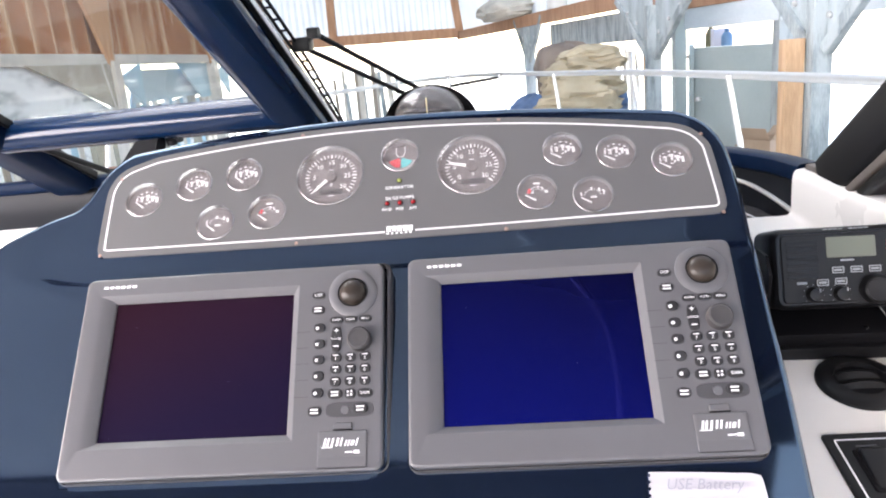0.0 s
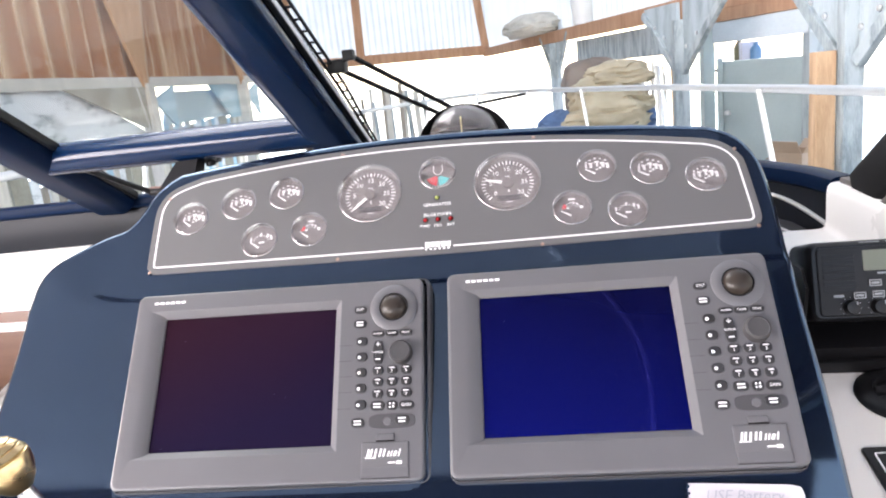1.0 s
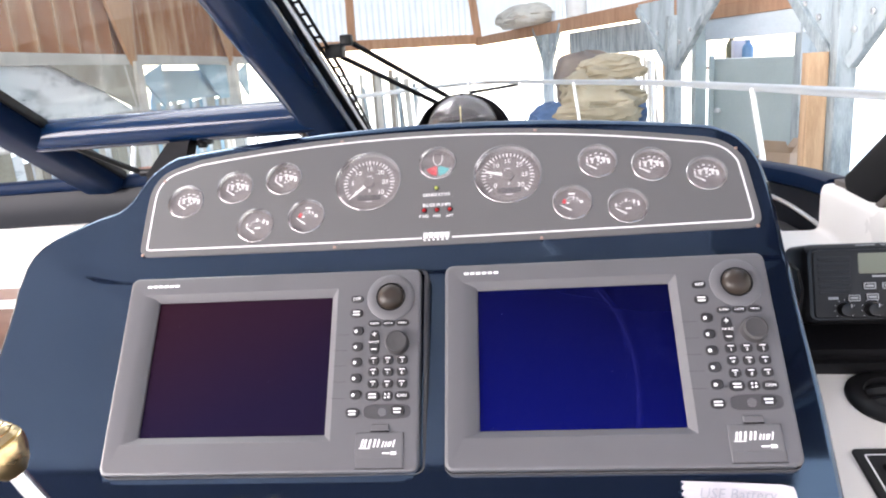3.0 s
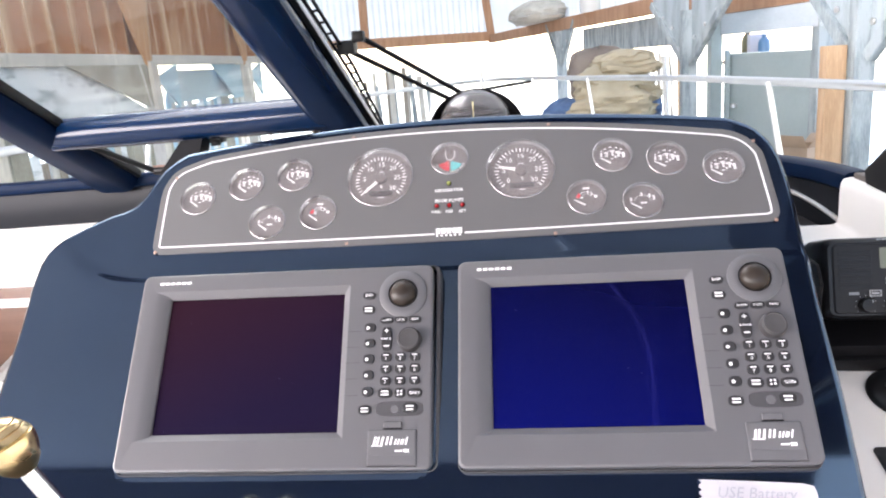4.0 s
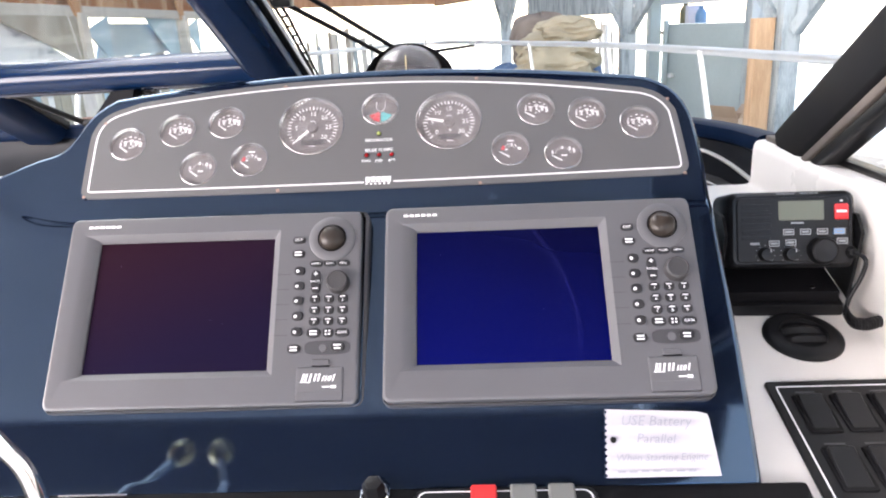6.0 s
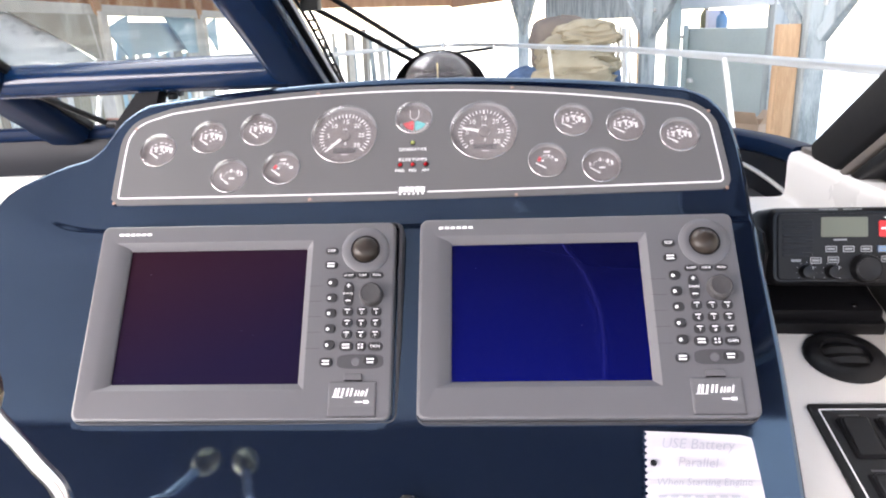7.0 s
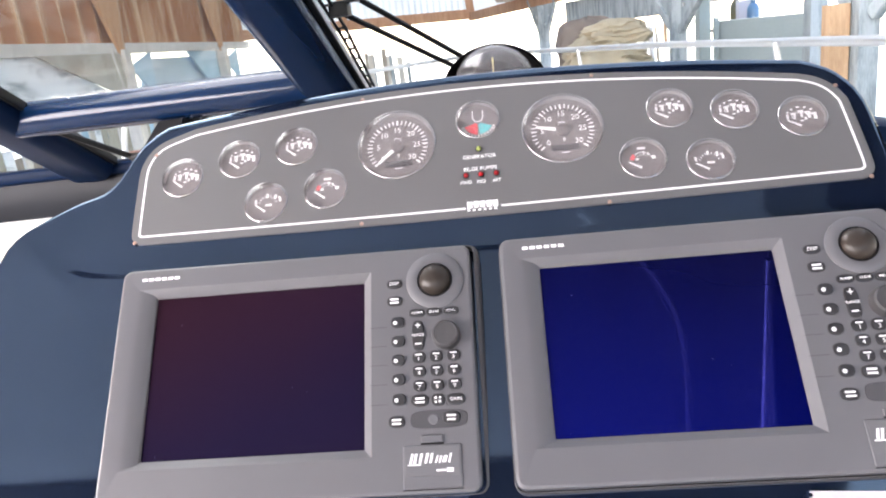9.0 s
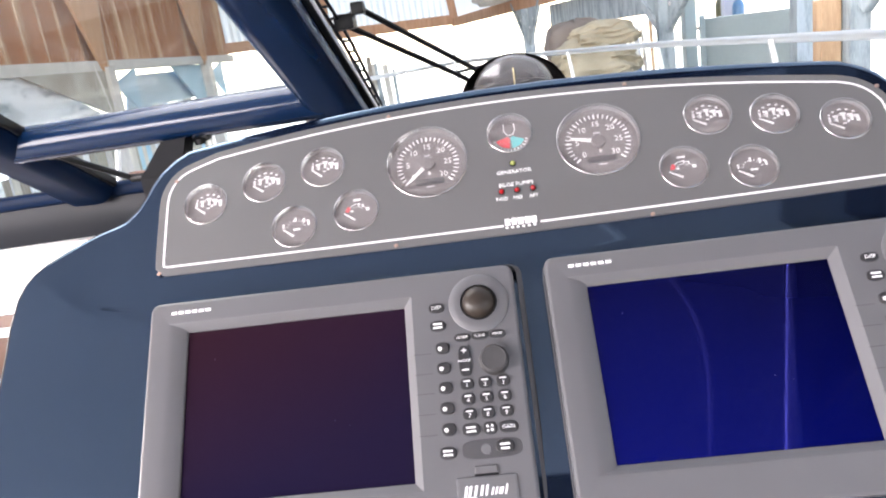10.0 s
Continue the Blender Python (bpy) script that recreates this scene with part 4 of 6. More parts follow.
lcd = part("display", slab(-0.018, 0.040, 0.064, 0.090, 0.0015, 0.0030, 0.002, 0.0005), LCD, radio, "grey-green liquid crystal display")
part("distress_key", slab(0.053, 0.071, 0.064, 0.085, 0.0015, 0.0042, 0.002, 0.001), RED, radio, "red covered key")
part("key_print", bars([(0.062, 0.075, 0.013, 0.0028), (0.0615, 0.089, 0.004, 0.0015)], 0.0041, 0.0046), INK, radio, smooth=False)
for k in range(6):
    part("speaker_slot", slab(-0.066, -0.028, 0.0390 + 0.0085 * k, 0.0440 + 0.0085 * k, 0.0018, 0.0030, 0.0015, 0.0006), BLACK, radio)
for u, v, m in ((-0.006, 0.0485, PALE_KEY), (0.0155, 0.0485, PALE_KEY), (0.0370, 0.0485, PALE_KEY), (0.0590, 0.0485, BLUE_KEY), (-0.0035, 0.0345, PALE_KEY), (-0.0250, 0.0335, PALE_KEY), (0.0620, 0.0355, PALE_KEY)):
    k = part("key", slab(u - 0.0072, u + 0.0072, v - 0.0042, v + 0.0042, 0.0015, 0.0040, 0.0012, 0.0008), RADIO_GREY if m is PALE_KEY else m, radio)
    part("key_frame", bars([(u, v + 0.0034, 0.0136, 0.0013), (u, v - 0.0034, 0.0136, 0.0013), (u - 0.0064, v, 0.0013, 0.0068), (u + 0.0064, v, 0.0013, 0.0068), (u, v, 0.0090, 0.0028)], 0.0039, 0.0044), PALE_KEY, k, smooth=False)
for u, v, w, h in ((-0.049, 0.0335, 0.012, 0.0034), (0.006, 0.0605, 0.016, 0.0022)):
    part("maker_mark", bars([(u, v, w, h)], 0.0020, 0.0026), PALE_KEY, radio, smooth=False)
for u in (-0.036, -0.004):
    kn = part("knob", lathe([(0.0092, 0.001), (0.0090, 0.011), (0.0080, 0.0145), (0.003, 0.0150)], 24), BLACK, radio, at=Matrix.Translation((u, 0.0190, 0)))
    part("pointer", bars([(0.0035, 0.0052, 0.0016, 0.004)], 0.0146, 0.0154), PALE_KEY, kn, smooth=False)
    part("scale", ticks(0.0115, 0.0128, -40, 220, 9, 0.0012, 0.0024), PALE_KEY, radio, at=Matrix.Translation((u, 0.0190, 0)), smooth=False)
part("channel_knob", lathe([(0.0185, 0.001), (0.0183, 0.012), (0.0165, 0.0170), (0.0145, 0.0178), (0.0140, 0.0168), (0.002, 0.0160)], 40), BLACK, radio, "large round black knob", at=Matrix.Translation((0.0360, 0.0230, 0)))
part("top_lettering", bars([(-0.004 + 0.006 * k, 0.1002, 0.0045, 0.0016) for k in (-2, -1, 0, 1, 3, 4, 5, 6)], -0.004, -0.0015), PALE_KEY, radio, smooth=False)
part("cable_socket", lathe([(0.008, 0), (0.008, 0.006), (0.005, 0.010)], 20), BLACK, radio, at=Matrix.Translation((0.0745, 0.020, 0)))
# coiled cable
cab = []
for p in smooth_path([(0.0745, 0.020, 0.010), (0.083, 0.010, 0.022), (0.080, -0.012, 0.016), (0.068, -0.040, 0.008), (0.062, -0.058, 0.010)], 8):
    cab.append(tuple(p))
part("cable", tube(cab, 0.0030, 10), BLACK, radio, "black rubber cable")
coil = []
base = smooth_path([(0.062, -0.058, 0.010), (0.066, -0.070, 0.020), (0.080, -0.073, 0.026), (0.10, -0.070, 0.020), (0.14, -0.066, 0.0)], 40)
for k, p in enumerate(base):
    a = k * 0.75
    coil.append((p.x, p.y + 0.0065 * math.cos(a), p.z + 0.0065 * math.sin(a)))
part("coiled_cable", tube(coil, 0.0023, 6), BLACK, radio, "black coiled microphone cable")

bracket = thing("radio_bracket", "black metal mounting bracket screwed to white shelf", "bracket", Matrix.Translation((0.489, 0.117, shelf_z(0.117))) @ Matrix.Rotation(radians(-3), 4, "Z") @ Matrix.Rotation(math.atan(0.25), 4, "X"))
part("base_plate", box(-0.096, 0.074, 0.0, 0.12, 0.0, 0.018, 0.002), BLACK, bracket)
part("upper_plate", box(-0.090, 0.068, 0.006, 0.105, 0.018, 0.036, 0.003), BLACK_SOFT, bracket)
for s in (-1, 1):
    a = part("side_arm", loft([[(s * 0.0845, 0.02, 0.014), (s * 0.0845, 0.10, 0.014), (s * 0.0845, 0.085, 0.12), (s * 0.0845, 0.05, 0.13), (s * 0.0845, 0.025, 0.115)], [(s * 0.0885, 0.02, 0.014), (s * 0.0885, 0.10, 0.014), (s * 0.0885, 0.085, 0.12), (s * 0.0885, 0.05, 0.13), (s * 0.0885, 0.025, 0.115)]]), BLACK, bracket)
    part("clamp_knob", lathe([(0.014, 0.0), (0.014, 0.012), (0.011, 0.017), (0.004, 0.018)], 18), BLACK, a, at=Matrix.Translation((s * 0.0885, 0.055, 0.075)) @ Matrix.Rotation(s * radians(90), 4, "Y"))
for u in (-0.078, 0.034):
    part("screw", lathe([(0.0035, 0), (0.0033, 0.0015), (0.0015, 0.0022)], 12), CHROME, bracket, at=Matrix.Translation((u, 0.016, 0.036)))

# round air vent
vent = thing("air_vent", "round black plastic air vent with curved slats set in white shelf", "vent", SHELF @ Matrix.Translation((0.494, 0.0735, 0.0)))
part("flange", lathe([(0.0500, 0.0), (0.0498, 0.003), (0.0470, 0.0055), (0.0400, 0.0080), (0.0300, 0.0085), (0.0285, 0.002)], 48, cap1=False), BLACK, vent)
part("barrel", lathe([(0.0290, 0.0004), (0.0290, 0.0030), (0.026, 0.0035)], 40), BLACK_SOFT, vent)
for k, y in enumerate((-0.008, 0.011)):
    w = math.sqrt(0.027 ** 2 - y ** 2)
    part("slat", loft([[(x, y - 0.0060 - 3 * (x * x), 0.0035), (x, y + 0.0035 - 3 * (x * x), 0.0035), (x, y + 0.0062 - 3 * (x * x), 0.0070 - 4.0 * x * x), (x, y + 0.0015 - 3 * (x * x), 0.0082 - 4.0 * x * x)] for x in [w * t / 6 for t in range(-6, 7)]]), BLACK, vent)

# switch panel
sw = thing("switch_panel", "black rocker switch panel with white pinstripe border", "switch panel", SHELF @ Matrix.Translation((0.413, -0.014, 0.0)))
part("plate", slab(0, 0.165, -0.30, 0, 0, 0.004, 0.004, 0.001), BLACK, sw)
a, b = rrect(0.0095, 0.1555, -0.291, -0.0095, 0.003, 0.0043), rrect(0.0115, 0.1535, -0.289, -0.0115, 0.002, 0.0043)
part("pinstripe", loft([a, b], False, False), INK, sw, smooth=False)
for r in range(3):
    for c in range(3):
        x, y = 0.022 + 0.043 * c, -0.026 - 0.082 * r
        f = part("switch_frame", slab(x, x + 0.037, y - 0.060, y, 0.0038, 0.0062, 0.003, 0.001), BLACK_SOFT, sw)
        tilt = Matrix.Translation((x + 0.0185, y - 0.030, 0.0062)) @ Matrix.Rotation(radians(7), 4, "X")
        part("rocker", slab(-0.0145, 0.0145, -0.026, 0.026, -0.003, 0.0035, 0.003, 0.0015), BLACK, f, at=tilt)
        part("caption", bars([(x + 0.0185, y + 0.0055, 0.022, 0.0030)], 0.0039, 0.0043), GREY_DARK, sw, smooth=False)

# ---- note, ledge and switches under the plotters ----
note = thing("spiral_note", "white spiral notebook page with faint pencil writing taped to dash", "paper note", FACE @ Matrix.Translation((0, 0, LOW + 0.0006)))
N0 = [(0.2010, -0.2095), (0.3085, -0.2150), (0.3135, -0.2800), (0.1955, -0.2800)]


def note_page():
    pts = []
    for a, b in zip(N0, N0[1:] + N0[:1]):
        for k in range(10):
            pts.append((a[0] + (b[0] - a[0]) * k / 10, a[1] + (b[1] - a[1]) * k / 10))
    pts[10] = (pts[10][0] - 0.001, pts[10][1] - 0.002)
    lift = lambda x, y: 0.0015 + 0.0025 * math.sin((x - 0.2) * 22) * max(0, (y + 0.29) * 12)
    return loft([[(x, y, lift(x, y) - 0.0004) for x, y in pts], [(x, y, lift(x, y)) for x, y in pts]])


part("page", note_page(), PAPER, note)
for k in range(11):
    t = k / 10
    x, y = 0.2005 - 0.0050 * t, -0.2130 - 0.0650 * t
    part("torn_hole", lathe([(0.0016, 0), (0.0016, 0.0004)], 8), BLUE, note, at=Matrix.Translation((x, y, 0.0042)))
part("punch_hole", lathe([(0.0034, 0), (0.0034, 0.0004)], 16), BLACK, note, "dark round punched hole", at=Matrix.Translation((0.2065, -0.2420, 0.0040)))
for text, size, x, y, tn in (("USE Battery", 0.0150, 0.252, -0.2240, -2), ("Parallel", 0.0140, 0.250, -0.2420, -2), ("When Starting Engine", 0.0108, 0.254, -0.2610, 0)):
    part("handwriting", words(text, size, x, y, 0.0052, tn, shear=0.25, depth=0.0002), PENCIL, note, "faint pencil " + text.lower(), smooth=False)
part("handwriting", bars([(0.212 + 0.012 * k, -0.2745, 0.008, 0.0020) for k in range(7)], 0.0040, 0.0046), PENCIL, note, smooth=False)

LEDGE = FACE @ Matrix.Translation((0, -0.2855, LOW - 0.002)) @ Matrix.Rotation(radians(-34), 4, "X")
solid("lower_console", box(-0.62, 0.40, -0.45, 0.0, -0.35, 0.0, 0.006), BLACK_SOFT, "black lower helm console ledge", "console", LEDGE, kind="structure")
part_sw = thing("rocker_strip", "black strip of rocker switches with white outline", "switch panel", LEDGE @ Matrix.Translation((0.0, -0.004, 0.0)))
part("plate", slab(-0.005, 0.185, -0.080, 0.0, 0, 0.004, 0.014, 0.002), BLACK, part_sw)
a, b = rrect(0.000, 0.180, -0.075, -0.005, 0.010, 0.0044), rrect(0.0016, 0.1784, -0.0734, -0.0066, 0.009, 0.0044)
part("pinstripe", loft([a, b], False, False), INK, part_sw, smooth=False)
for x, m, what in ((0.055, RED, "red rocker switch"), (0.0955, ROCKER, "grey rocker switch"), (0.1345, ROCKER, "grey rocker switch")):
    part("rocker", slab(x, x + 0.027, -0.045, -0.002, 0.003, 0.012, 0.003, 0.002), m, part_sw, what)
kn = thing("ignition_switch", "black knob with chrome ring on lower ledge", "knob", LEDGE @ Matrix.Translation((-0.045, -0.010, 0.0)))
part("chrome_ring", lathe([(0.0160, 0), (0.0158, 0.004), (0.0140, 0.006), (0.0115, 0.005)], 24, cap1=False), CHROME, kn, "chrome ring")
part("knob", lathe([(0.0118, 0), (0.0118, 0.018), (0.0095, 0.022), (0.002, 0.023)], 6), BLACK, kn)
part("trim_strip", tube([(-0.3868, -0.004, 0.002), (-0.3113, -0.004, 0.002)], 0.0016, 8), CHROME, thing("trim_strip", "thin chrome trim strip on ledge", "trim", LEDGE))

# ---- throttle control ----
throttle = thing("throttle_control", "twin lever throttle with brass knobs and chrome arms", "throttle", Matrix.Translation((-0.345, -0.345, 0.93)))


def lever(x, s):
    """Arm that bows outwards from the base and back in to its knob."""
    k = Vector((x + 0.345, -0.017, 0.283))
    path = smooth_path([(s * 0.050, 0.0, 0.0), (s * 0.062, 0.0, 0.09), (k.x + s * 0.038, 0.0, 0.175), (k.x + s * 0.025, -0.006, 0.215), (k.x + s * 0.007, -0.014, 0.262), tuple(k)], 8)
    part("arm", tube([tuple(p) for p in path], 0.0066, 14, taper=[1.25 - 0.35 * i / (len(path) - 1) for i in range(len(path))]), CHROME, throttle, "polished chrome arm")
    d = (path[-1] - path[-6]).normalized()
    q = d.to_track_quat("Z", "Y").to_matrix().to_4x4()
    prof = [(0.006, -0.027), (0.010, -0.0265), (0.0165, -0.019), (0.0215, -0.008), (0.0232, 0.001), (0.0228, 0.0052), (0.0216, 0.0060), (0.0224, 0.0075), (0.0200, 0.0118), (0.0188, 0.0126), (0.0193, 0.0142), (0.0160, 0.0180), (0.0148, 0.0186), (0.0150, 0.0202), (0.0090, 0.0240), (0.0015, 0.0252)]
    part("knob", lathe([(0.83 * r, 0.83 * z) for r, z in prof], 36), BRASS, throttle, "ribbed worn brass knob", at=Matrix.Translation(k) @ q)


lever(-0.324, 1)
lever(-0.384, -1)
part("base", slab(-0.075, 0.075, -0.06, 0.06, -0.25, 0.004, 0.02, 0.004), BLACK, throttle)

# ---- compass ----
comp = thing("compass", "black domed marine compass on dash top", "compass", Matrix.Translation((-0.033, 0.405, 1.327)))
part("pedestal", lathe([(0.062, -0.228), (0.062, 0.0)], 24), BLACK, comp)
part("base", lathe([(0.082, 0), (0.082, 0.018), (0.080, 0.026), (0.062, 0.030)], 40), BLACK, comp)
hood = []
for j in range(9):
    el = radians(88 * j / 8)
    hood.append([(0.079 * math.cos(el) * math.cos(math.pi * k / 16), 0.070 * math.cos(el) * math.sin(math.pi * k / 16) + 0.004, 0.010 + 0.070 * math.sin(el)) for k in range(17)])
inner = [[(x * 0.95, (y - 0.004) * 0.95 + 0.004, 0.010 + (z - 0.010) * 0.95) for x, y, z in lp] for lp in hood[::-1]]
part("hood", loft(hood + inner + [hood[0]], False, False, closed=False), BLACK, comp, "black sun hood")
part("bowl", lathe([(0.056, 0.02), (0.055, 0.030), (0.047, 0.031), (0.020, 0.029), (0.002, 0.028)], 36), BLACK, comp)
card = part("card", lathe([(0.040, 0.034), (0.041, 0.038), (0.038, 0.041), (0.012, 0.044), (0.002, 0.045)], 36), BLACK_SOFT, comp, "black compass card")
part("card_marks", ticks(0.030, 0.038, 0, 350, 36, 0.0012, 0.0420), INK_DIM, card, smooth=False)
part("lubber_line", box(-0.0008, 0.0008, -0.046, -0.044, 0.036, 0.062), LUBBER, comp, "pale yellow lubber line", smooth=False)
dm = part("dome", lathe([(0.0575 * math.cos(a), 0.026 + 0.052 * math.sin(a)) for a in (0, 0.2, 0.45, 0.7, 0.95, 1.2, 1.4, 1.54)], 40, cap0=False), DOME, comp, "clear dome")
dm.visible_shadow = False
part("dome_ring", lathe([(0.0590, 0.024), (0.0595, 0.029), (0.0570, 0.031), (0.0560, 0.026)], 40, cap0=False, cap1=False), CHROME, comp, "thin bright ring")

# ---- boat round the helm ----
DECK_Z = 1.10
lp = [(-0.66, 0.12), (0.355, 0.12), (0.355, 0.54), (0.585, 0.54), (0.575, 0.90), (0.42, 1.06), (0.10, 1.16), (-0.66, 1.22)]
solid("dash_deck", loft([[(x, y, DECK_Z - 0.03) for x, y in lp], [(x, y, DECK_Z) for x, y in lp]]), DASH_TOP, "dark grey-blue dash deck under the windshield", "dash", kind="structure", smooth=False)


def base_wall():
    path = smooth_path([(0.606, 0.553, 0), (0.588, 0.68, 0), (0.52, 0.84, 0), (0.38, 1.0, 0), (0.10, 1.12, 0), (-0.42, 1.18, 0), (-1.2, 1.20, 0), (-2.6, 1.05, 0)], 8)
    loops = []
    for i, p in enumerate(path):
        t = (path[min(i + 1, len(path) - 1)] - path[max(i - 1, 0)]).normalized()
        o = Vector((t.y, -t.x, 0))
        if o.y < 0:
            o = -o
        top = 1.205
        loops.append([tuple(p + o * a + Vector((0, 0, z))) for a, z in ((0.0, 1.172), (-0.007, 1.178), (-0.009, 1.190), (-0.006, top - 0.002), (0.0, top + 0.002), (0.03, top + 0.004), (0.06, top - 0.01), (0.06, 1.16))])
    return loft(loops)


solid("windshield_base", base_wall(), NAVY_SATIN, "navy rounded moulding along the windshield base", "windshield base", kind="structure")


def fascia():
    """Padded face below the moulding."""
    path = smooth_path([(0.606, 0.553, 0), (0.588, 0.68, 0), (0.518, 0.84, 0), (0.378, 1.0, 0), (0.10, 1.12, 0), (-0.42, 1.18, 0), (-1.2, 1.20, 0), (-2.6, 1.05, 0)], 8)
    loops = []
    for i, p in enumerate(path):
        t = (path[min(i + 1, len(path) - 1)] - path[max(i - 1, 0)]).normalized()
        o = Vector((t.y, -t.x, 0))
        if o.y < 0:
            o = -o
        loops.append([tuple(p + o * a + Vector((0, 0, z))) for a, z in ((0.045, 1.176), (0.0, 1.176), (-0.004, 1.160), (-0.006, 1.11), (-0.002, 1.072), (0.045, 1.068))])
    return loft(loops)


solid("dash_fascia", fascia(), FASCIA, "dark padded fascia below the windshield moulding", "dash", kind="structure")
arc = smooth_path([(0.598, 0.555, 1.119), (0.586, 0.645, 1.135), (0.568, 0.72, 1.146), (0.546, 0.768, 1.149), (0.49, 0.850, 1.150), (0.36, 0.98, 1.150)], 8)
solid("deck_trim", tube([tuple(p) for p in arc], 0.0045, 8), STEEL, "curved bright metal trim strip along the fascia foot", "trim")
inner_arc = smooth_path([(0.545, 0.550, 1.104), (0.535, 0.63, 1.106), (0.51, 0.72, 1.107), (0.44, 0.80, 1.107), (0.36, 0.85, 1.107)], 8)
solid("deck_trim", tube([tuple(p) for p in inner_arc], 0.0022, 8), STEEL, "thin curved metal bead on the dash deck", "trim")

# companionway to port of the pod
solid("cabin_bulkhead", box(-3.0, -0.70, 1.16, 1.22, 0.895, 1.075, 0.006), WHITE, "white moulded cabin bulkhead", "bulkhead", kind="structure")
solid("companionway_trim", box(-3.0, -0.70, 1.150, 1.165, 0.835, 0.860, 0.003), WHITE, "thin white trim strip over the companionway", "trim", kind="structure")
solid("companionway_header", box(-3.0, -0.70, 1.165, 1.215, 0.20, 0.894, 0.004), WOOD, "brown varnished wood companionway panel", "bulkhead", kind="structure")
handrail = thing("grab_rail", "polished steel grab rail beside the companionway", "handrail")
part("rail", tube([(-1.95, 1.02, 0.34), (-1.417, 1.02, 0.748), (-1.20, 1.02, 0.914)], 0.019, 12), CHROME, handrail)
part("bracket", tube([(-1.25, 1.02, 0.876), (-1.25, 1.17, 0.876)], 0.010, 10), CHROME, handrail)
part("bracket", tube([(-1.80, 1.02, 0.455), (-1.80, 1.17, 0.455)], 0.010, 10), CHROME, handrail)
# white block added out of view, mirrored as the milky patch in the pane
solid("pane_reflector", box(-2.4, -0.80, 0.76, 1.10, 0.20, 0.56, 0.02), WHITE, "unseen white block added for the milky windshield reflection", "step", kind="structure")
solid("port_seat_base", box(-2.4, -0.80, 0.10, 0.75, 0.25, 0.78, 0.03), WHITE, "white moulded locker beside the companionway", "locker", kind="structure")

RAKE = Vector((-0.056, -0.858, 0.511)).normalized()
SIDE = RAKE.cross(Vector((0, 0, 1))).normalized()
OUT = SIDE.cross(RAKE)
if OUT.z < 0:
    OUT = -OUT


def raked(base, a, b, section):
    """Section (across, outwards) swept along the windshield's rake."""
    A, B = Vector(base) + RAKE * a, Vector(base) + RAKE * b
    return loft([[tuple(p + SIDE * x + OUT * y) for x, y in section] for p in (A, B)])


def sect(x0, x1, y0, y1, r):
    return [(x, y) for x, y, _ in rrect(x0, x1, y0, y1, r, 0, 5)]


SGN = 1 if SIDE.x > 0 else -1
for bx, w, st in ((-0.395, 0.125, -0.27), (-1.155, 0.135, -0.20)):
    pt = thing("windshield_post", "raked glossy navy windshield post with black gasket", "windshield frame", kind="structure")
    part("tube", raked((bx, 1.02, 1.300), st, 1.18, sect(-w / 2, w / 2, -0.040, 0.036, 0.0375)), BLUE_TUBE if bx > -1 else NAVY_SATIN, pt)
    part("gasket", raked((bx, 1.02, 1.300), st, 1.18, sect(w / 2 - 0.004, w / 2 + 0.009, 0.004, 0.028, 0.005) if SGN > 0 else sect(-w / 2 - 0.009, -w / 2 + 0.004, 0.004, 0.028, 0.005)), BLACK, pt, "black rubber gasket")
    if bx > -1:
        part("trim_line", raked((bx, 1.02, 1.300), st, 1.18, sect(w / 2 + 0.009, w / 2 + 0.0120, 0.008, 0.018, 0.001) if SGN > 0 else sect(-w / 2 - 0.0120, -w / 2 - 0.009, 0.008, 0.018, 0.001)), INK, pt, "thin pale trim line")
cross = thing("windshield_crossbar", "glossy navy horizontal windshield tube", "windshield frame", kind="structure")
part("tube", tube(smooth_path([(-1.185, 1.015, 1.338), (-1.160, 0.965, 1.346), (-1.120, 0.934, 1.351), (-1.06, 0.929, 1.353), (-0.42, 0.918, 1.360)], 6), 0.040, 24), BLUE_TUBE, cross)
part("sill_trim", tube([(-1.08, 0.955, 1.316), (-0.46, 0.945, 1.322)], 0.006, 8), TRIM_GREY, cross, "thin grey sill trim")
part("clip", box(-0.725, -0.690, 0.925, 0.955, 1.305, 1.325, 0.004), BLACK, cross, "small black clip")
# hopper pane below the crossbar: black gasket frame
hop = thing("lower_vent_window", "small lower vent window with black gasket frame", "window", kind="structure")
A0, B0, C0, D0 = Vector((-1.075, 0.985, 1.315)), Vector((-0.475, 0.975, 1.320)), Vector((-0.38, 1.13, 1.225)), Vector((-1.00, 1.15, 1.222))
part("gasket", tube([tuple(D0), tuple(A0)], 0.008, 10), BLACK, hop)
part("gasket", tube([tuple(D0), tuple(C0)], 0.012, 10), BLACK, hop)
part("sill", tube([tuple(D0 + Vector((0, -0.004, 0.012))), tuple(C0 + Vector((0, -0.004, 0.012)))], 0.0035, 8), SCREW, hop, "thin copper-coloured sill strip")
part("gasket", tube([tuple(C0), tuple(B0)], 0.010, 10), TRIM_GREY, hop)
stay = thing("window_stay", "black tapered window stay hanging from the crossbar", "window stay")
part("arm", loft([[(-0.780, 0.89, 1.320), (-0.725, 0.89, 1.322), (-0.725, 0.94, 1.322), (-0.780, 0.94, 1.320)], [(-0.830, 0.86, 1.250), (-0.740, 0.86, 1.245), (-0.740, 0.92, 1.245), (-0.830, 0.92, 1.250)], [(-0.83, 0.86, 1.11), (-0.73, 0.86, 1.11), (-0.73, 0.92, 1.11), (-0.83, 0.92, 1.11)]]), BLACK_SOFT, stay, smooth=False)
part("knob", lathe([(0.012, 0), (0.012, 0.012), (0.006, 0.016)], 14), BLACK, stay, at=Matrix.Translation((-0.708, 0.925, 1.300)))

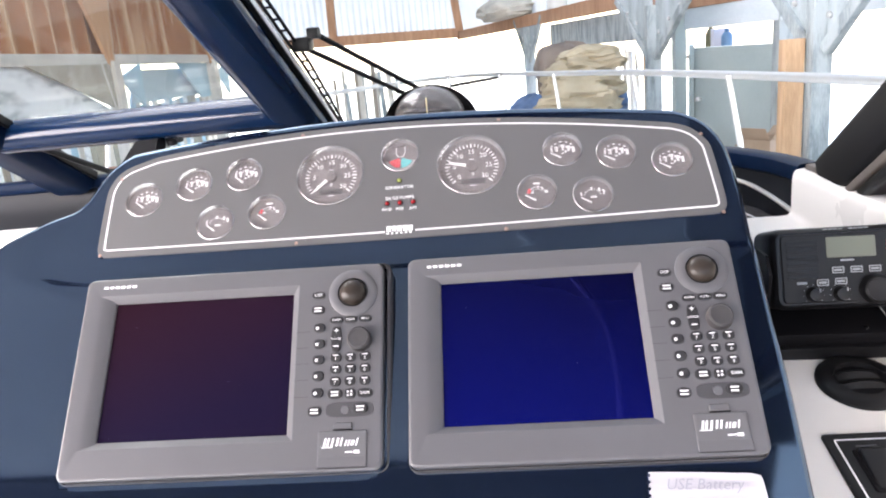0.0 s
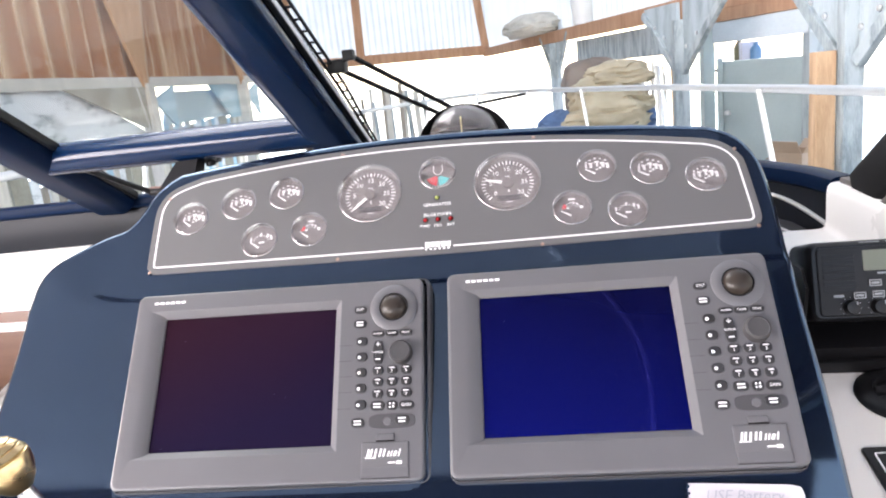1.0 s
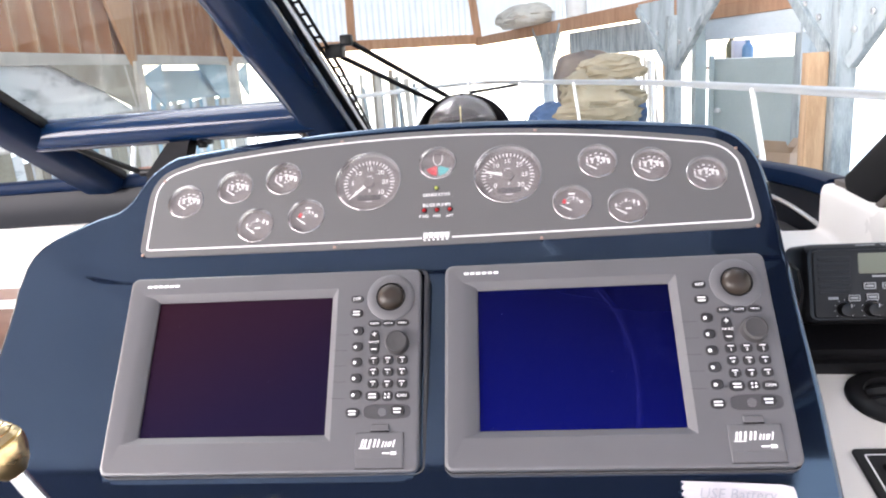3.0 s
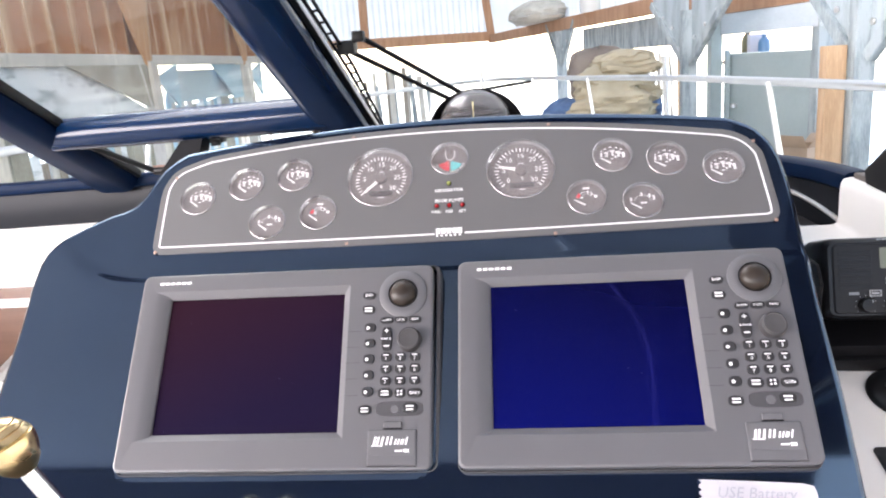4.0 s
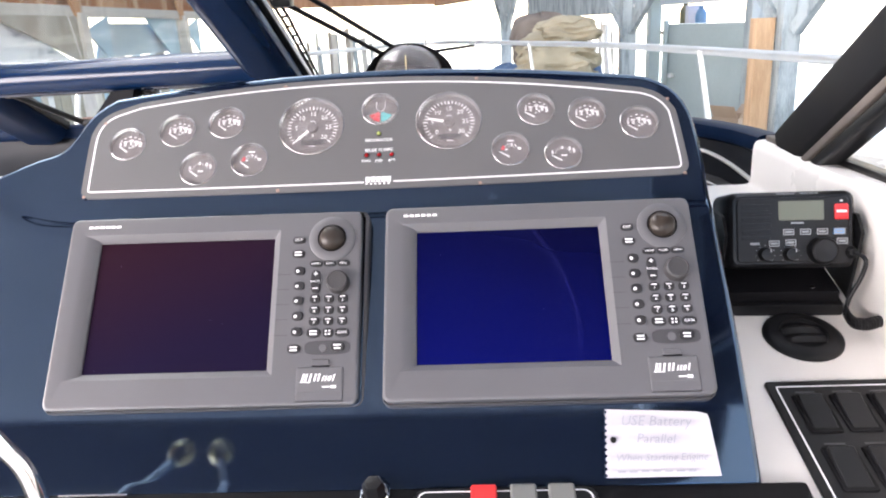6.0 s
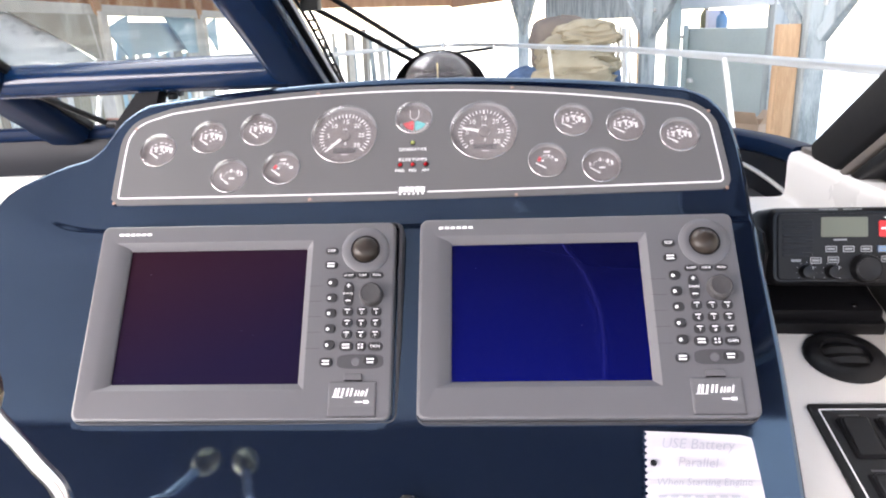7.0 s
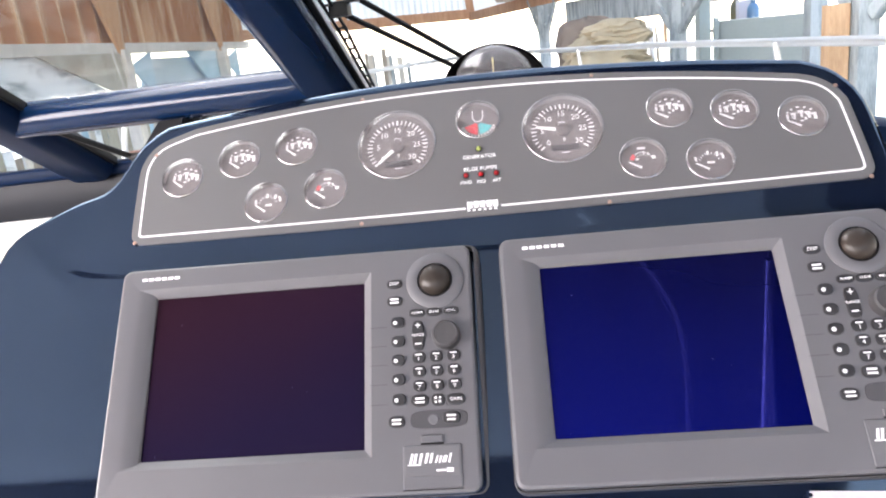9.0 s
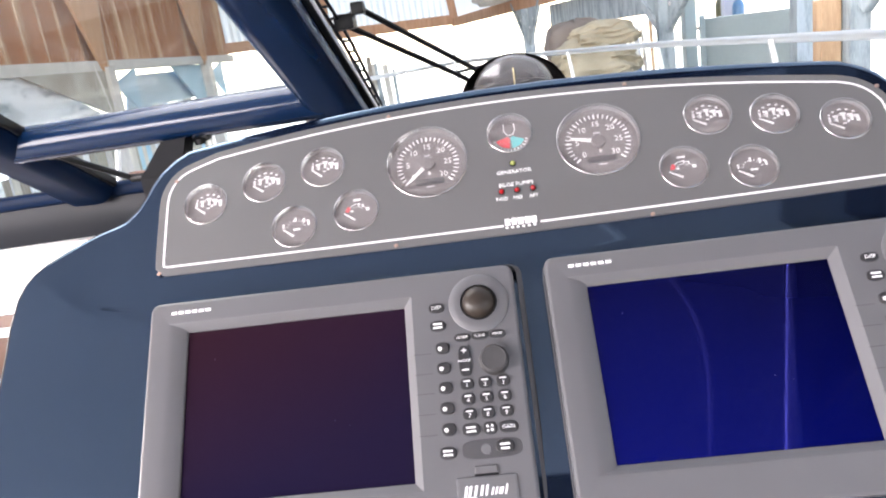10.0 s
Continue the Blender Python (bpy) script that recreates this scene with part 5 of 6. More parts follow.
pane = solid("windshield_pane", raked((-0.775, 1.02, 1.300), 0.16, 1.18, sect(-0.335, 0.335, 0.010, 0.016, 0.002)), CLEAR, "clear centre windshield pane", "window", kind="structure")
pane.visible_shadow = False

# starboard corner post and side window
cp = thing("corner_post", "black covered windshield corner post", "windshield frame", kind="structure")
part("cover", raked((0.652, 0.435, 1.205), -0.04, 1.5, sect(0.004, 0.050, -0.042, 0.050, 0.014)), BLACK_SOFT, cp)
part("welt", raked((0.652, 0.435, 1.205), 0.0, 1.5, sect(0.036, 0.050, -0.056, -0.042, 0.003)), TRIM_GREY, cp, "grey edge welt")
part("foot", box(0.608, 0.655, 0.40, 0.54, 1.199, 1.210, 0.004), TRIM_GREY, cp, "grey-brown foot gasket")
sw2 = thing("side_window", "black-framed cabin side window", "window", kind="structure")
part("sill", box(0.625, 0.650, -0.9, 0.38, 1.198, 1.210, 0.004), BLACK, sw2)
part("frame", raked((0.652, 0.435, 1.205), 0.02, 1.5, sect(0.010, 0.046, -0.076, -0.056, 0.006)), BLACK, sw2, "black window frame")

# wipers lying on the glass
gl = lambda x, y, up=0.02: tuple(Vector((x, y, 1.300 + (1.02 - y) * 0.511 / 0.858)) + OUT * up)
wip = thing("windshield_wiper", "black pantograph windshield wiper parked against the post", "wiper")
part("blade", tube([gl(-0.372, 0.40), gl(-0.348, 0.70), gl(-0.330, 1.09)], 0.0045, 8), BLACK, wip)
LADDER = [(0.40, -0.362), (0.68, -0.341), (0.80, -0.331), (1.10, -0.322)]
for a in (-0.008, 0.008):
    part("carrier_rail", tube([gl(x + a * (1 if y < 1 else 0.4), y, 0.036) for y, x in LADDER], 0.0036, 8), BLACK, wip)
for k in range(19):
    y = 0.42 + 0.034 * k
    x = curve_at(LADDER, y)
    part("rung", tube([gl(x - 0.008, y, 0.036), gl(x + 0.008, y, 0.036)], 0.0028, 6), BLACK, wip)
part("pivot", box(-0.017, 0.020, -0.020, 0.022, -0.010, 0.018, 0.004), BLACK, wip, at=Matrix.Translation(gl(-0.320, 0.745, 0.035)))
part("arm_clamp", box(-0.012, 0.012, -0.014, 0.014, -0.008, 0.014, 0.004), BLACK, wip, at=Matrix.Translation(gl(-0.287, 0.718, 0.040)))
part("arm", tube([gl(-0.290, 0.716, 0.045), gl(-0.097, 0.945, 0.035), gl(-0.03, 1.022, 0.03)], 0.0058, 8), BLACK, wip)
part("arm", tube([gl(-0.318, 0.748, 0.035), gl(-0.131, 0.962, 0.035), gl(-0.07, 1.033, 0.03)], 0.0058, 8), BLACK, wip)
part("link", tube([gl(-0.320, 0.745, 0.040), gl(-0.287, 0.718, 0.044)], 0.0060, 8), BLACK, wip)

# foredeck and bow rail
CL = -0.30


def foredeck():
    st = [(1.35, 1.2), (1.33, 2.2), (1.15, 3.5), (0.85, 4.5), (0.40, 5.4), (0.05, 5.8)]
    left, right = [], []
    for w, y in st:
        right.append((CL + w + 0.1, y))
        left.append((CL - w - 0.1, y))
    lp = right + left[::-1]
    return loft([[(x, y, 0.2) for x, y in lp], [(x, y, 0.86 + 0.02 * (y - 1.2)) for x, y in lp]])


solid("foredeck", foredeck(), DECK, "white moulded foredeck", "deck", kind="structure", smooth=False)
rail = thing("bow_rail", "polished stainless bow rail on raked stanchions", "rail")
RZ = 1.277
star = [(1.30, 0.4), (1.13, 1.5), (1.02, 2.25), (0.80, 3.4), (0.45, 4.3), (0.12, 5.2), (-0.30, 5.75)]
top = [(x, y, RZ) for x, y in star] + [(2 * CL - x, y, RZ) for x, y in star[-2::-1]]
part("top_rail", tube([tuple(p) for p in smooth_path(top, 6)], 0.0165, 16), STEEL, rail)
for (x, y), dx in zip(((0.99, 2.25), (0.815, 3.33), (0.455, 4.25), (0.10, 5.15)), (0.06, 0.05, 0.05, 0.05)):
    for s in (1, -1):
        X = x if s == 1 else 2 * CL - x
        part("stanchion", tube([(X + s * dx, y - 0.06, 0.86), (X, y, RZ)], 0.0115, 10), STEEL, rail)

# folded canvas on the foredeck, by the rail
def heap(cx, cy, z0, w, d, h, seed, folds=5.0, rough=0.22, square=False):
    """Slumped cloth heap: a soft rounded block, creased by ridged noise."""
    loops, n, m = [], 72, 30
    for j in range(m + 1):
        t = j / m
        prof = (1 - t ** (12 if square else 4.5)) ** 0.5 * (0.93 + 0.12 * math.sin(math.pi * min(t * 1.3, 1))) if j < m else 0.04
        lp = []
        for k in range(n):
            a = 2 * math.pi * k / n
            c, s = math.cos(a), math.sin(a)
            ex, ey = (math.copysign(abs(k) ** (0.5 if square else 0.75), k) for k in (c, s))
            q = Vector((ex * 1.4 + seed * 3.1, ey * 1.4, t * 2.0 + ex * 0.5))
            big = noise.noise(q) * rough * 1.1
            sag = 0.25 * math.sin(2 * a + seed)
            crease = abs(noise.noise(Vector((ex * 1.1 + seed, ey * 1.1, t * folds + sag + 0.8 * noise.noise(q * 0.7)))))
            fine = abs(noise.noise(Vector((ex * 3.0, ey * 3.0 + seed, t * folds * 1.8 + 2 * sag))))
            f = 1 + big + rough * (0.75 * (0.35 - crease) + 0.35 * (0.25 - fine))
            lp.append((cx + w / 2 * prof * f * ex, cy + d / 2 * prof * f * ey, z0 + h * t * (1 + 0.20 * big + 0.10 * noise.noise(q * 1.3) * t)))
        loops.append(lp)
    return loft(loops)


sack = thing("canvas_bundle", "heap of folded khaki canvas on the foredeck", "canvas")
part("lower_fold", heap(0.67, 4.72, 0.93, 0.62, 0.5, 0.42, 3, 8.0, 0.42), CANVAS, sack)
part("dark_fold", heap(0.60, 4.98, 1.10, 0.42, 0.34, 0.37, 8, 2.5, 0.16, True), CANVAS_BROWN, sack, "brown folded canvas")
part("upper_fold", heap(0.76, 4.72, 1.27, 0.44, 0.32, 0.17, 5, 5.0, 0.36), CANVAS, sack)
tarp = solid("blue_tarp", heap(0.34, 4.85, 0.90, 0.36, 0.30, 0.22, 11, 6.0, 0.25), TARP, "crumpled blue tarpaulin beside the canvas", "tarpaulin")
solid("blue_tarp", heap(0.95, 4.95, 0.90, 0.22, 0.24, 0.24, 12, 6.0, 0.25), TARP, "crumpled blue tarpaulin behind the canvas", "tarpaulin")
anchor = thing("anchor_roller", "dark anchor gear at the bow", "anchor")
part("shank", tube([(-0.32, 5.70, 1.20), (0.10, 5.55, 1.245)], 0.013, 8), BLACK, anchor)
part("stock", tube([(-0.33, 5.72, 1.12), (-0.33, 5.72, 1.36)], 0.012, 8), STEEL, anchor)
part("roller", box(-0.45, -0.15, 5.55, 5.72, 0.94, 1.00, 0.01), STEEL, anchor)

# ---- cockpit: sole, sides and tops over the helm ----
solid("cockpit_sole", box(-2.3, 1.05, -3.6, 1.20, -0.05, 0.0), DECK, "white cockpit sole", "floor", kind="structure", smooth=False)
solid("cockpit_side", box(-2.35, -2.27, -3.6, 1.15, -0.9, 1.0, 0.02), WHITE, "white cockpit side", "hull side", kind="structure")
solid("cockpit_side", box(0.96, 1.05, -3.6, 0.5, -0.9, 1.18, 0.02), WHITE, "white cockpit side", "hull side", kind="structure")
solid("transom", box(-2.27, 0.96, -3.68, -3.58, -0.9, 1.0, 0.02), WHITE, "white transom", "hull side", kind="structure")
hard = thing("hardtop", "pale grey hardtop liner over the helm", "hardtop", kind="structure")
plan = lambda pts, z0, z1: loft([[(x, y, z0) for x, y in pts], [(x, y, z1) for x, y in pts]])
part("liner", plan([(-1.9, 0.08), (0.440, 0.08), (0.446, -0.34), (0.456, -0.57), (0.468, -0.90), (-1.9, -0.90)], 1.85, 1.862), CEILING, hard, smooth=False)
part("side_panel", plan([(0.443, 0.08), (0.560, 0.08), (0.560, -0.90), (0.496, -0.90), (0.470, -0.57), (0.451, -0.34)], 1.85, 1.862), LINER_SIDE, hard, "grey side panel of the hardtop", smooth=False)
part("side_valance", plan([(0.562, 0.08), (0.80, 0.08), (0.80, -0.90), (0.562, -0.90)], 1.853, 1.88), CANOPY, hard, "dark cloth side valance", smooth=False)
piping = smooth_path([(0.10, -0.20, 1.838), (0.16, -0.26, 1.838), (0.205, -0.33, 1.838), (0.25, -0.40, 1.838), (0.283, -0.48, 1.838), (0.300, -0.58, 1.838), (0.306, -0.72, 1.838), (0.306, -0.88, 1.838)], 6)
part("piping", tube([tuple(p) for p in piping], 0.0065, 10), INK, hard, "thin pale piping")
# tube added out of view to throw a bright streak into the starboard screen
edge = smooth_path([(0.449, -0.36, 1.843), (0.455, -0.45, 1.843), (0.463, -0.57, 1.843), (0.471, -0.70, 1.843), (0.483, -0.88, 1.843)], 5)
part("streak_tube", tube([tuple(p) for p in edge], 0.024, 16, taper=[0.35 + 0.65 * i / (len(edge) - 1) for i in range(len(edge))]), TUBE_STEEL, hard, "unseen steel tube added for the bright streak in the screen")
canopy = solid("canopy", box(-2.1, 0.70, -2.9, -0.905, 1.84, 1.87, 0.01), CANOPY, "dark grey cloth canopy over the cockpit", "canopy", kind="structure")
header = solid("windshield_header", tube([(-2.1, 0.06, 1.875), (-0.5, 0.045, 1.885), (0.58, 0.06, 1.875)], 0.035, 14), BLUE_TUBE, "navy windshield header tube", "windshield frame", kind="structure")
for x in (-2.08, 0.60):
    solid("canopy_pole", tube([(x, -2.85, 0.95), (x, -2.85, 1.85)], 0.016, 10), STEEL, "polished steel canopy pole", "pole", group="canopy poles")

# ---- boathouse ----
SHED = Matrix.Rotation(radians(15.5), 4, "Z")
SW, SF, PZ = 3.55, 15.0, 1.86     # starboard wall offset, far gable, plate height


def S(s, f, z):
    p = SHED @ Vector((s, f, z))
    return (p.x, p.y, p.z)


def SLW(f):
    """The port wall runs in towards the far end."""
    return -4.72 + 0.2333 * f


def L(f, z, inner=0.0):
    return S(SLW(f) + inner, f, z)


def corrugated(a, b, z0, z1, pitch=0.09, depth=0.012):
    """Upright corrugated sheet between two points."""
    a, b = Vector(a), Vector(b)
    t = (b - a).normalized()
    o = Vector((t.y, -t.x, 0))
    n = int((b - a).length / (pitch / 6))
    lo, hi = [], []
    for k in range(n + 1):
        p = a + t * (k * pitch / 6) + o * depth * math.sin(k * math.pi / 3 + 0.4)
        lo.append((p.x, p.y, z0))
        hi.append((p.x, p.y, z1))
    back = lambda l: [(x + o.x * 0.002, y + o.y * 0.002, z) for x, y, z in l]
    return loft([lo, hi, back(hi), back(lo), lo], False, False, closed=False)


solid("water", box(-900, 900, -900, 900, -1.2, -0.9), WATER, "calm grey-green harbour water", "water", kind="structure", smooth=False)
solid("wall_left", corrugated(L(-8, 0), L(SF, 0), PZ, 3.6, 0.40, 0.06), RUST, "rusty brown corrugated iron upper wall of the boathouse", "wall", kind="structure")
solid("wall_right", corrugated(S(SW, -8, 0), S(SW, SF, 0), PZ + 0.05, 3.6, 0.16, 0.018), SHEET_WHITE, "pale corrugated upper wall of the boathouse", "wall", kind="structure")
solid("wall_gable", corrugated(S(-1.5, SF, 0), S(SW, SF, 0), PZ + 0.05, 5.4, 0.13, 0.012), SHEET_WHITE, "white translucent corrugated gable sheets", "wall", kind="structure")


def roof(a, b):
    q = [a(-8, 3.6), a(SF, 3.6), S(1.0, SF, 5.2), S(-0.8, -8, 5.2)]
    return loft([q, [(x, y, z + 0.03) for x, y, z in q]])


solid("roof", roof(lambda f, z: L(f, z), 0), SHEET_WHITE, "translucent boathouse roof sheets", "roof", kind="structure", smooth=False)
solid("roof", roof(lambda f, z: S(SW, f, z), 0), SHEET_WHITE, "translucent boathouse roof sheets", "roof", kind="structure", smooth=False)
solid("plate_beam", beam(S(SW - 0.07, -8, PZ + 0.01), S(SW - 0.07, SF, PZ + 0.01), 0.10, 0.17), TIMBER, "orange-brown timber wall plate", "beam", kind="structure")
solid("plate_board", beam(S(SW - 0.105, -8, PZ - 0.13), S(SW - 0.105, 6.3, PZ - 0.13), 0.05, 0.11), TIMBER, "orange-brown timber board under the wall plate", "beam", kind="structure")
solid("fascia_board", beam(S(SW - 0.10, -8, PZ - 0.276), S(SW - 0.10, 6.3, PZ - 0.276), 0.04, 0.18), FASCIA_PALE, "pale blue-white painted fascia board", "beam", kind="structure")
# the farther board lies in shade, put here into a darker timber colour
solid("fascia_board", beam(S(SW + 0.02, 6.4, PZ - 0.26), S(SW + 0.02, 9.5, PZ - 0.26), 0.04, 0.32), TIMBER_GREY, "far fascia board with its shade put into darker blue-grey", "beam", kind="structure")
solid("plate_beam", beam(L(-8, PZ - 0.06, 0.06), L(SF, PZ - 0.06, 0.06), 0.10, 0.13), TIMBER_PALE, "weathered pale timber wall plate", "beam", kind="structure")
solid("tie_beam", beam(S(-1.4, SF - 0.1, PZ + 0.13), S(SW, SF - 0.1, PZ + 0.06), 0.10, 0.20), TIMBER, "orange-brown gable tie beam", "beam", kind="structure")
for s, d in ((-0.6, 0.02), (0.80, 0.06), (3.48, -0.30)):
    solid("gable_stud", beam(S(s, SF - 0.12, PZ), S(s + d, SF - 0.12, 4.6), 0.16, 0.08, up=(0, 1, 0)), TIMBER, "orange-brown timber stud", "beam", kind="structure")


def plate_of(corners, t, mat, parent, label="", off=0.0):
    """Flat plywood plate, t thick across the shed."""
    o = SHED.to_3x3() @ Vector((t, 0, 0))
    a = [Vector(k) + SHED.to_3x3() @ Vector((off, 0, 0)) for k in corners]
    return part("gusset", loft([[tuple(k) for k in a], [tuple(k + o) for k in a]]), mat, parent, label, smooth=False)


def shed_post(at, f, mat, label, w=0.16, plate=False, size=0.62):
    t = thing("shed_post", label, "post", group="boathouse posts")
    a, b = Vector(at(f, -1.0)), Vector(at(f, PZ - 0.08))
    part("post", beam(a, b, w, w, up=(0, 1, 0)), mat, t)
    for d in (-1, 1):
        if plate:
            if d < 0 and f < 12:
                plate_of((at(f - 0.06, PZ - 0.12), at(f - 1.9, PZ - 0.12), at(f - 0.10, PZ - 0.68)), 0.03, TAN_PLY, t, "stained tan plywood gusset")
                plate_of((at(f - 1.60, PZ - 0.12), at(f - 4.0, PZ - 0.12), at(f - 4.0, PZ - 0.70), at(f - 0.10, PZ - 0.70)), 0.04, WHITE_PLY, t, "flaking white plywood panel", -0.08)
                part("strut", beam(at(f - 0.30, PZ - 0.12), at(f - 0.12, PZ - 0.75), 0.06, 0.06), TIMBER_PALE, t, "slim pale strut")
            elif d > 0:
                if f > 9:
                    plate_of((at(f + 0.12, PZ - 0.30), at(f + 0.78, PZ - 0.12), at(f + 0.74, PZ - 0.72)), 0.03, PANEL_BLUE, t, "pale blue plywood gusset")
                plate_of((at(f - 0.03, PZ - 0.25), at(f + 0.30, PZ + 1.6), at(f - 1.05, PZ + 1.6)), 0.04, RUST_PALE, t, "rusty tapered board above the wall plate")
                part("edge_board", beam(at(f + 0.02, PZ - 0.2), at(f + 0.33, PZ + 1.6), 0.05, 0.09), PINE, t, "pale orange edge board")
        else:
            k = d * size * 1.05
            plate_of((at(f + d * 0.05, PZ - 0.62), at(f + d * 0.05, PZ + 0.10), at(f + k, PZ + 0.10), at(f + k * 0.92, PZ - 0.02)), 0.03, GUSSET, t, "weathered grey-blue plywood gusset")
            part("edge_batten", beam(at(f + d * 0.05, PZ - 0.60), at(f + k, PZ + 0.04), 0.05, 0.06), TIMBER_GREY, t, "grey edge batten")
            for q in (0.16, 0.42, 0.68):
                part("bolt", lathe([(0.016, 0), (0.016, 0.008), (0.008, 0.012)], 10), STEEL, t, at=Matrix.Translation(Vector(at(f + k * q, PZ - 0.44 * (1 - q) + 0.02)) - SHED.to_3x3() @ Vector((0.002, 0, 0))) @ SHED @ Matrix.Rotation(radians(-90), 4, "Y"))
    return t


RW = lambda off: (lambda f, z: S(SW - off, f, z))


def near(s0, k):
    """Nearer posts carry a lower plate of their own."""
    return lambda f, z: S(s0, f, z if z < 0 else 1.43 + (z - 1.43) * k)


shed_post(near(2.77, 0.78), 4.90, TIMBER_GREY, "weathered blue-grey boathouse post with knee braces", 0.115)
shed_post(RW(0.10), 10.2, TIMBER_GREY, "weathered blue-grey boathouse post with knee braces")
shed_post(near(2.275, 0.60), 2.31, TIMBER_GREY, "broad pale grey boathouse post with knee braces", 0.09, size=0.40)
for f in (6.3, 9.56, 13.3):
    shed_post(lambda ff, z: L(ff, z, 0.10), f, TIMBER_PALE, "pale weathered boathouse post with plywood gussets", 0.17, True)
wallboard = thing("wall_board", "pale blue painted board between boathouse posts", "board")
plate_of((L(10.6, 1.66, -0.10), L(12.6, 1.66, -0.10), L(13.3, 1.20, -0.10), L(10.3, 1.20, -0.10)), 0.03, BOARD_CYAN, wallboard, "pale blue-grey trapezoid board")
plate_of((L(11.9, 1.76, 0.0), L(13.5, 1.72, 0.0), L(13.3, 1.15, 0.0), L(12.8, 1.15, 0.0)), 0.03, PANEL_BLUE, wallboard, "pale blue plywood gusset")
prop = solid("prop_post", beam(S(2.20, 2.40, -1.0), S(2.20, 2.40, 1.385), 0.09, 0.09, up=(0, 1, 0)), PINE, "orange-brown timber prop post", "post")
door = thing("shed_door", "blue-grey painted flat door standing open", "door")
part("leaf", beam(S(3.56, 4.40, 0.40), S(3.46, 5.52, 0.40), 0.05, 1.86), TEAL_DOOR, door)
part("stile", beam(S(3.42, 5.44, -0.5), S(3.42, 5.44, 1.36), 0.04, 0.05, up=(0, 1, 0)), TEAL_DOOR, door)
part("knob", lathe([(0.03, 0), (0.03, 0.03), (0.01, 0.04)], 14), STEEL, door, at=Matrix.Translation(S(3.43, 5.34, 0.86)))
frame_post = solid("door_jamb", beam(S(3.42, 5.66, -1.0), S(3.42, 5.66, PZ - 0.1), 0.10, 0.16, up=(0, 1, 0)), TEAL_DOOR, "blue-grey painted door jamb", "post")
solid("door_jamb", beam(S(3.50, 4.26, -1.0), S(3.50, 4.26, 1.62), 0.12, 0.14, up=(0, 1, 0)), TIMBER_GREY, "weathered grey door jamb beside the prop post", "post")
carton = thing("cardboard_box", "open brown cardboard box with spread flaps on a crate", "box", Matrix.Translation(S(3.22, 4.02, 0.42)) @ Matrix.Rotation(radians(35), 4, "Z"))
body = box(-0.13, 0.13, -0.11, 0.11, 0, 0.25, 0.004)
bmesh.ops.delete(body, geom=[f for f in body.faces if f.normal.z > 0.9], context="FACES")
part("body", body, CARDBOARD, carton)
part("inner_floor", box(-0.122, 0.122, -0.102, 0.102, 0.16, 0.165, 0.001), CARDBOARD, carton)
for k, (fx, fy, turn, tilt) in enumerate(((0.13, 0, -90, 38), (-0.13, 0, 90, 62), (0, 0.11, 0, -35), (0, -0.11, 180, 55))):
    w = 0.105 if k < 2 else 0.125
    part("flap", box(-w, w, 0, 0.10, -0.002, 0.002, 0.001), CARDBOARD, carton, at=Matrix.Translation((fx, fy, 0.25)) @ Matrix.Rotation(radians(turn), 4, "Z") @ Matrix.Rotation(radians(tilt), 4, "X"))
# jars and a carton on a shelf beyond the door
ledge = thing("shelf", "narrow weathered plank shelf behind the door", "shelf")
part("board", beam(S(3.66, 4.85, 1.245), S(3.66, 5.85, 1.245), 0.16, 0.03), PLANK, ledge)
for f in (4.95, 5.75):
    part("leg", beam(S(3.66, f, 0.10), S(3.66, f, 1.23), 0.05, 0.05, up=(0, 1, 0)), PLANK, ledge)
jar = [(0.045, 0), (0.050, 0.01), (0.050, 0.15), (0.036, 0.185), (0.022, 0.195), (0.022, 0.225), (0.018, 0.228)]
for f, mat, what, k in ((5.52, OLIVE_JAR, "tall olive-brown bottle on the plank shelf", 1.15), (5.26, BLUE_JAR, "blue plastic bottle on the plank shelf", 0.95)):
    solid("bottle", lathe([(a, b * k) for a, b in jar], 20), mat, what, "bottle", Matrix.Translation(S(3.66, f, 1.2602)))
solid("carton", box(-0.055, 0.055, -0.045, 0.045, 0, 0.22, 0.006), PAPER, "cream-coloured carton on the plank shelf", "box", Matrix.Translation(S(3.66, 5.40, 1.2602)))
solid("dock_crate", box(-0.45, 0.45, -0.35, 0.35, 0, 0.32, 0.01), PLANK, "low wooden crate on the dock", "crate", Matrix.Translation(S(3.17, 4.35, 0.1)) @ Matrix.Rotation(radians(15), 4, "Z"))


def dock(f0, f1, s0, s1, z):
    d = thing("dock", "weathered plank dock beside the boat", "dock", kind="structure")
    n = int((f1 - f0) / 0.30)
    for k in range(n):
        a = f0 + (f1 - f0) * k / n
        part("plank", beam(S(s0, a + 0.14, z), S(s1, a + 0.14, z), 0.28, 0.05), PLANK, d)


dock(2.5, 14.5, 2.75, 4.2, 0.075)
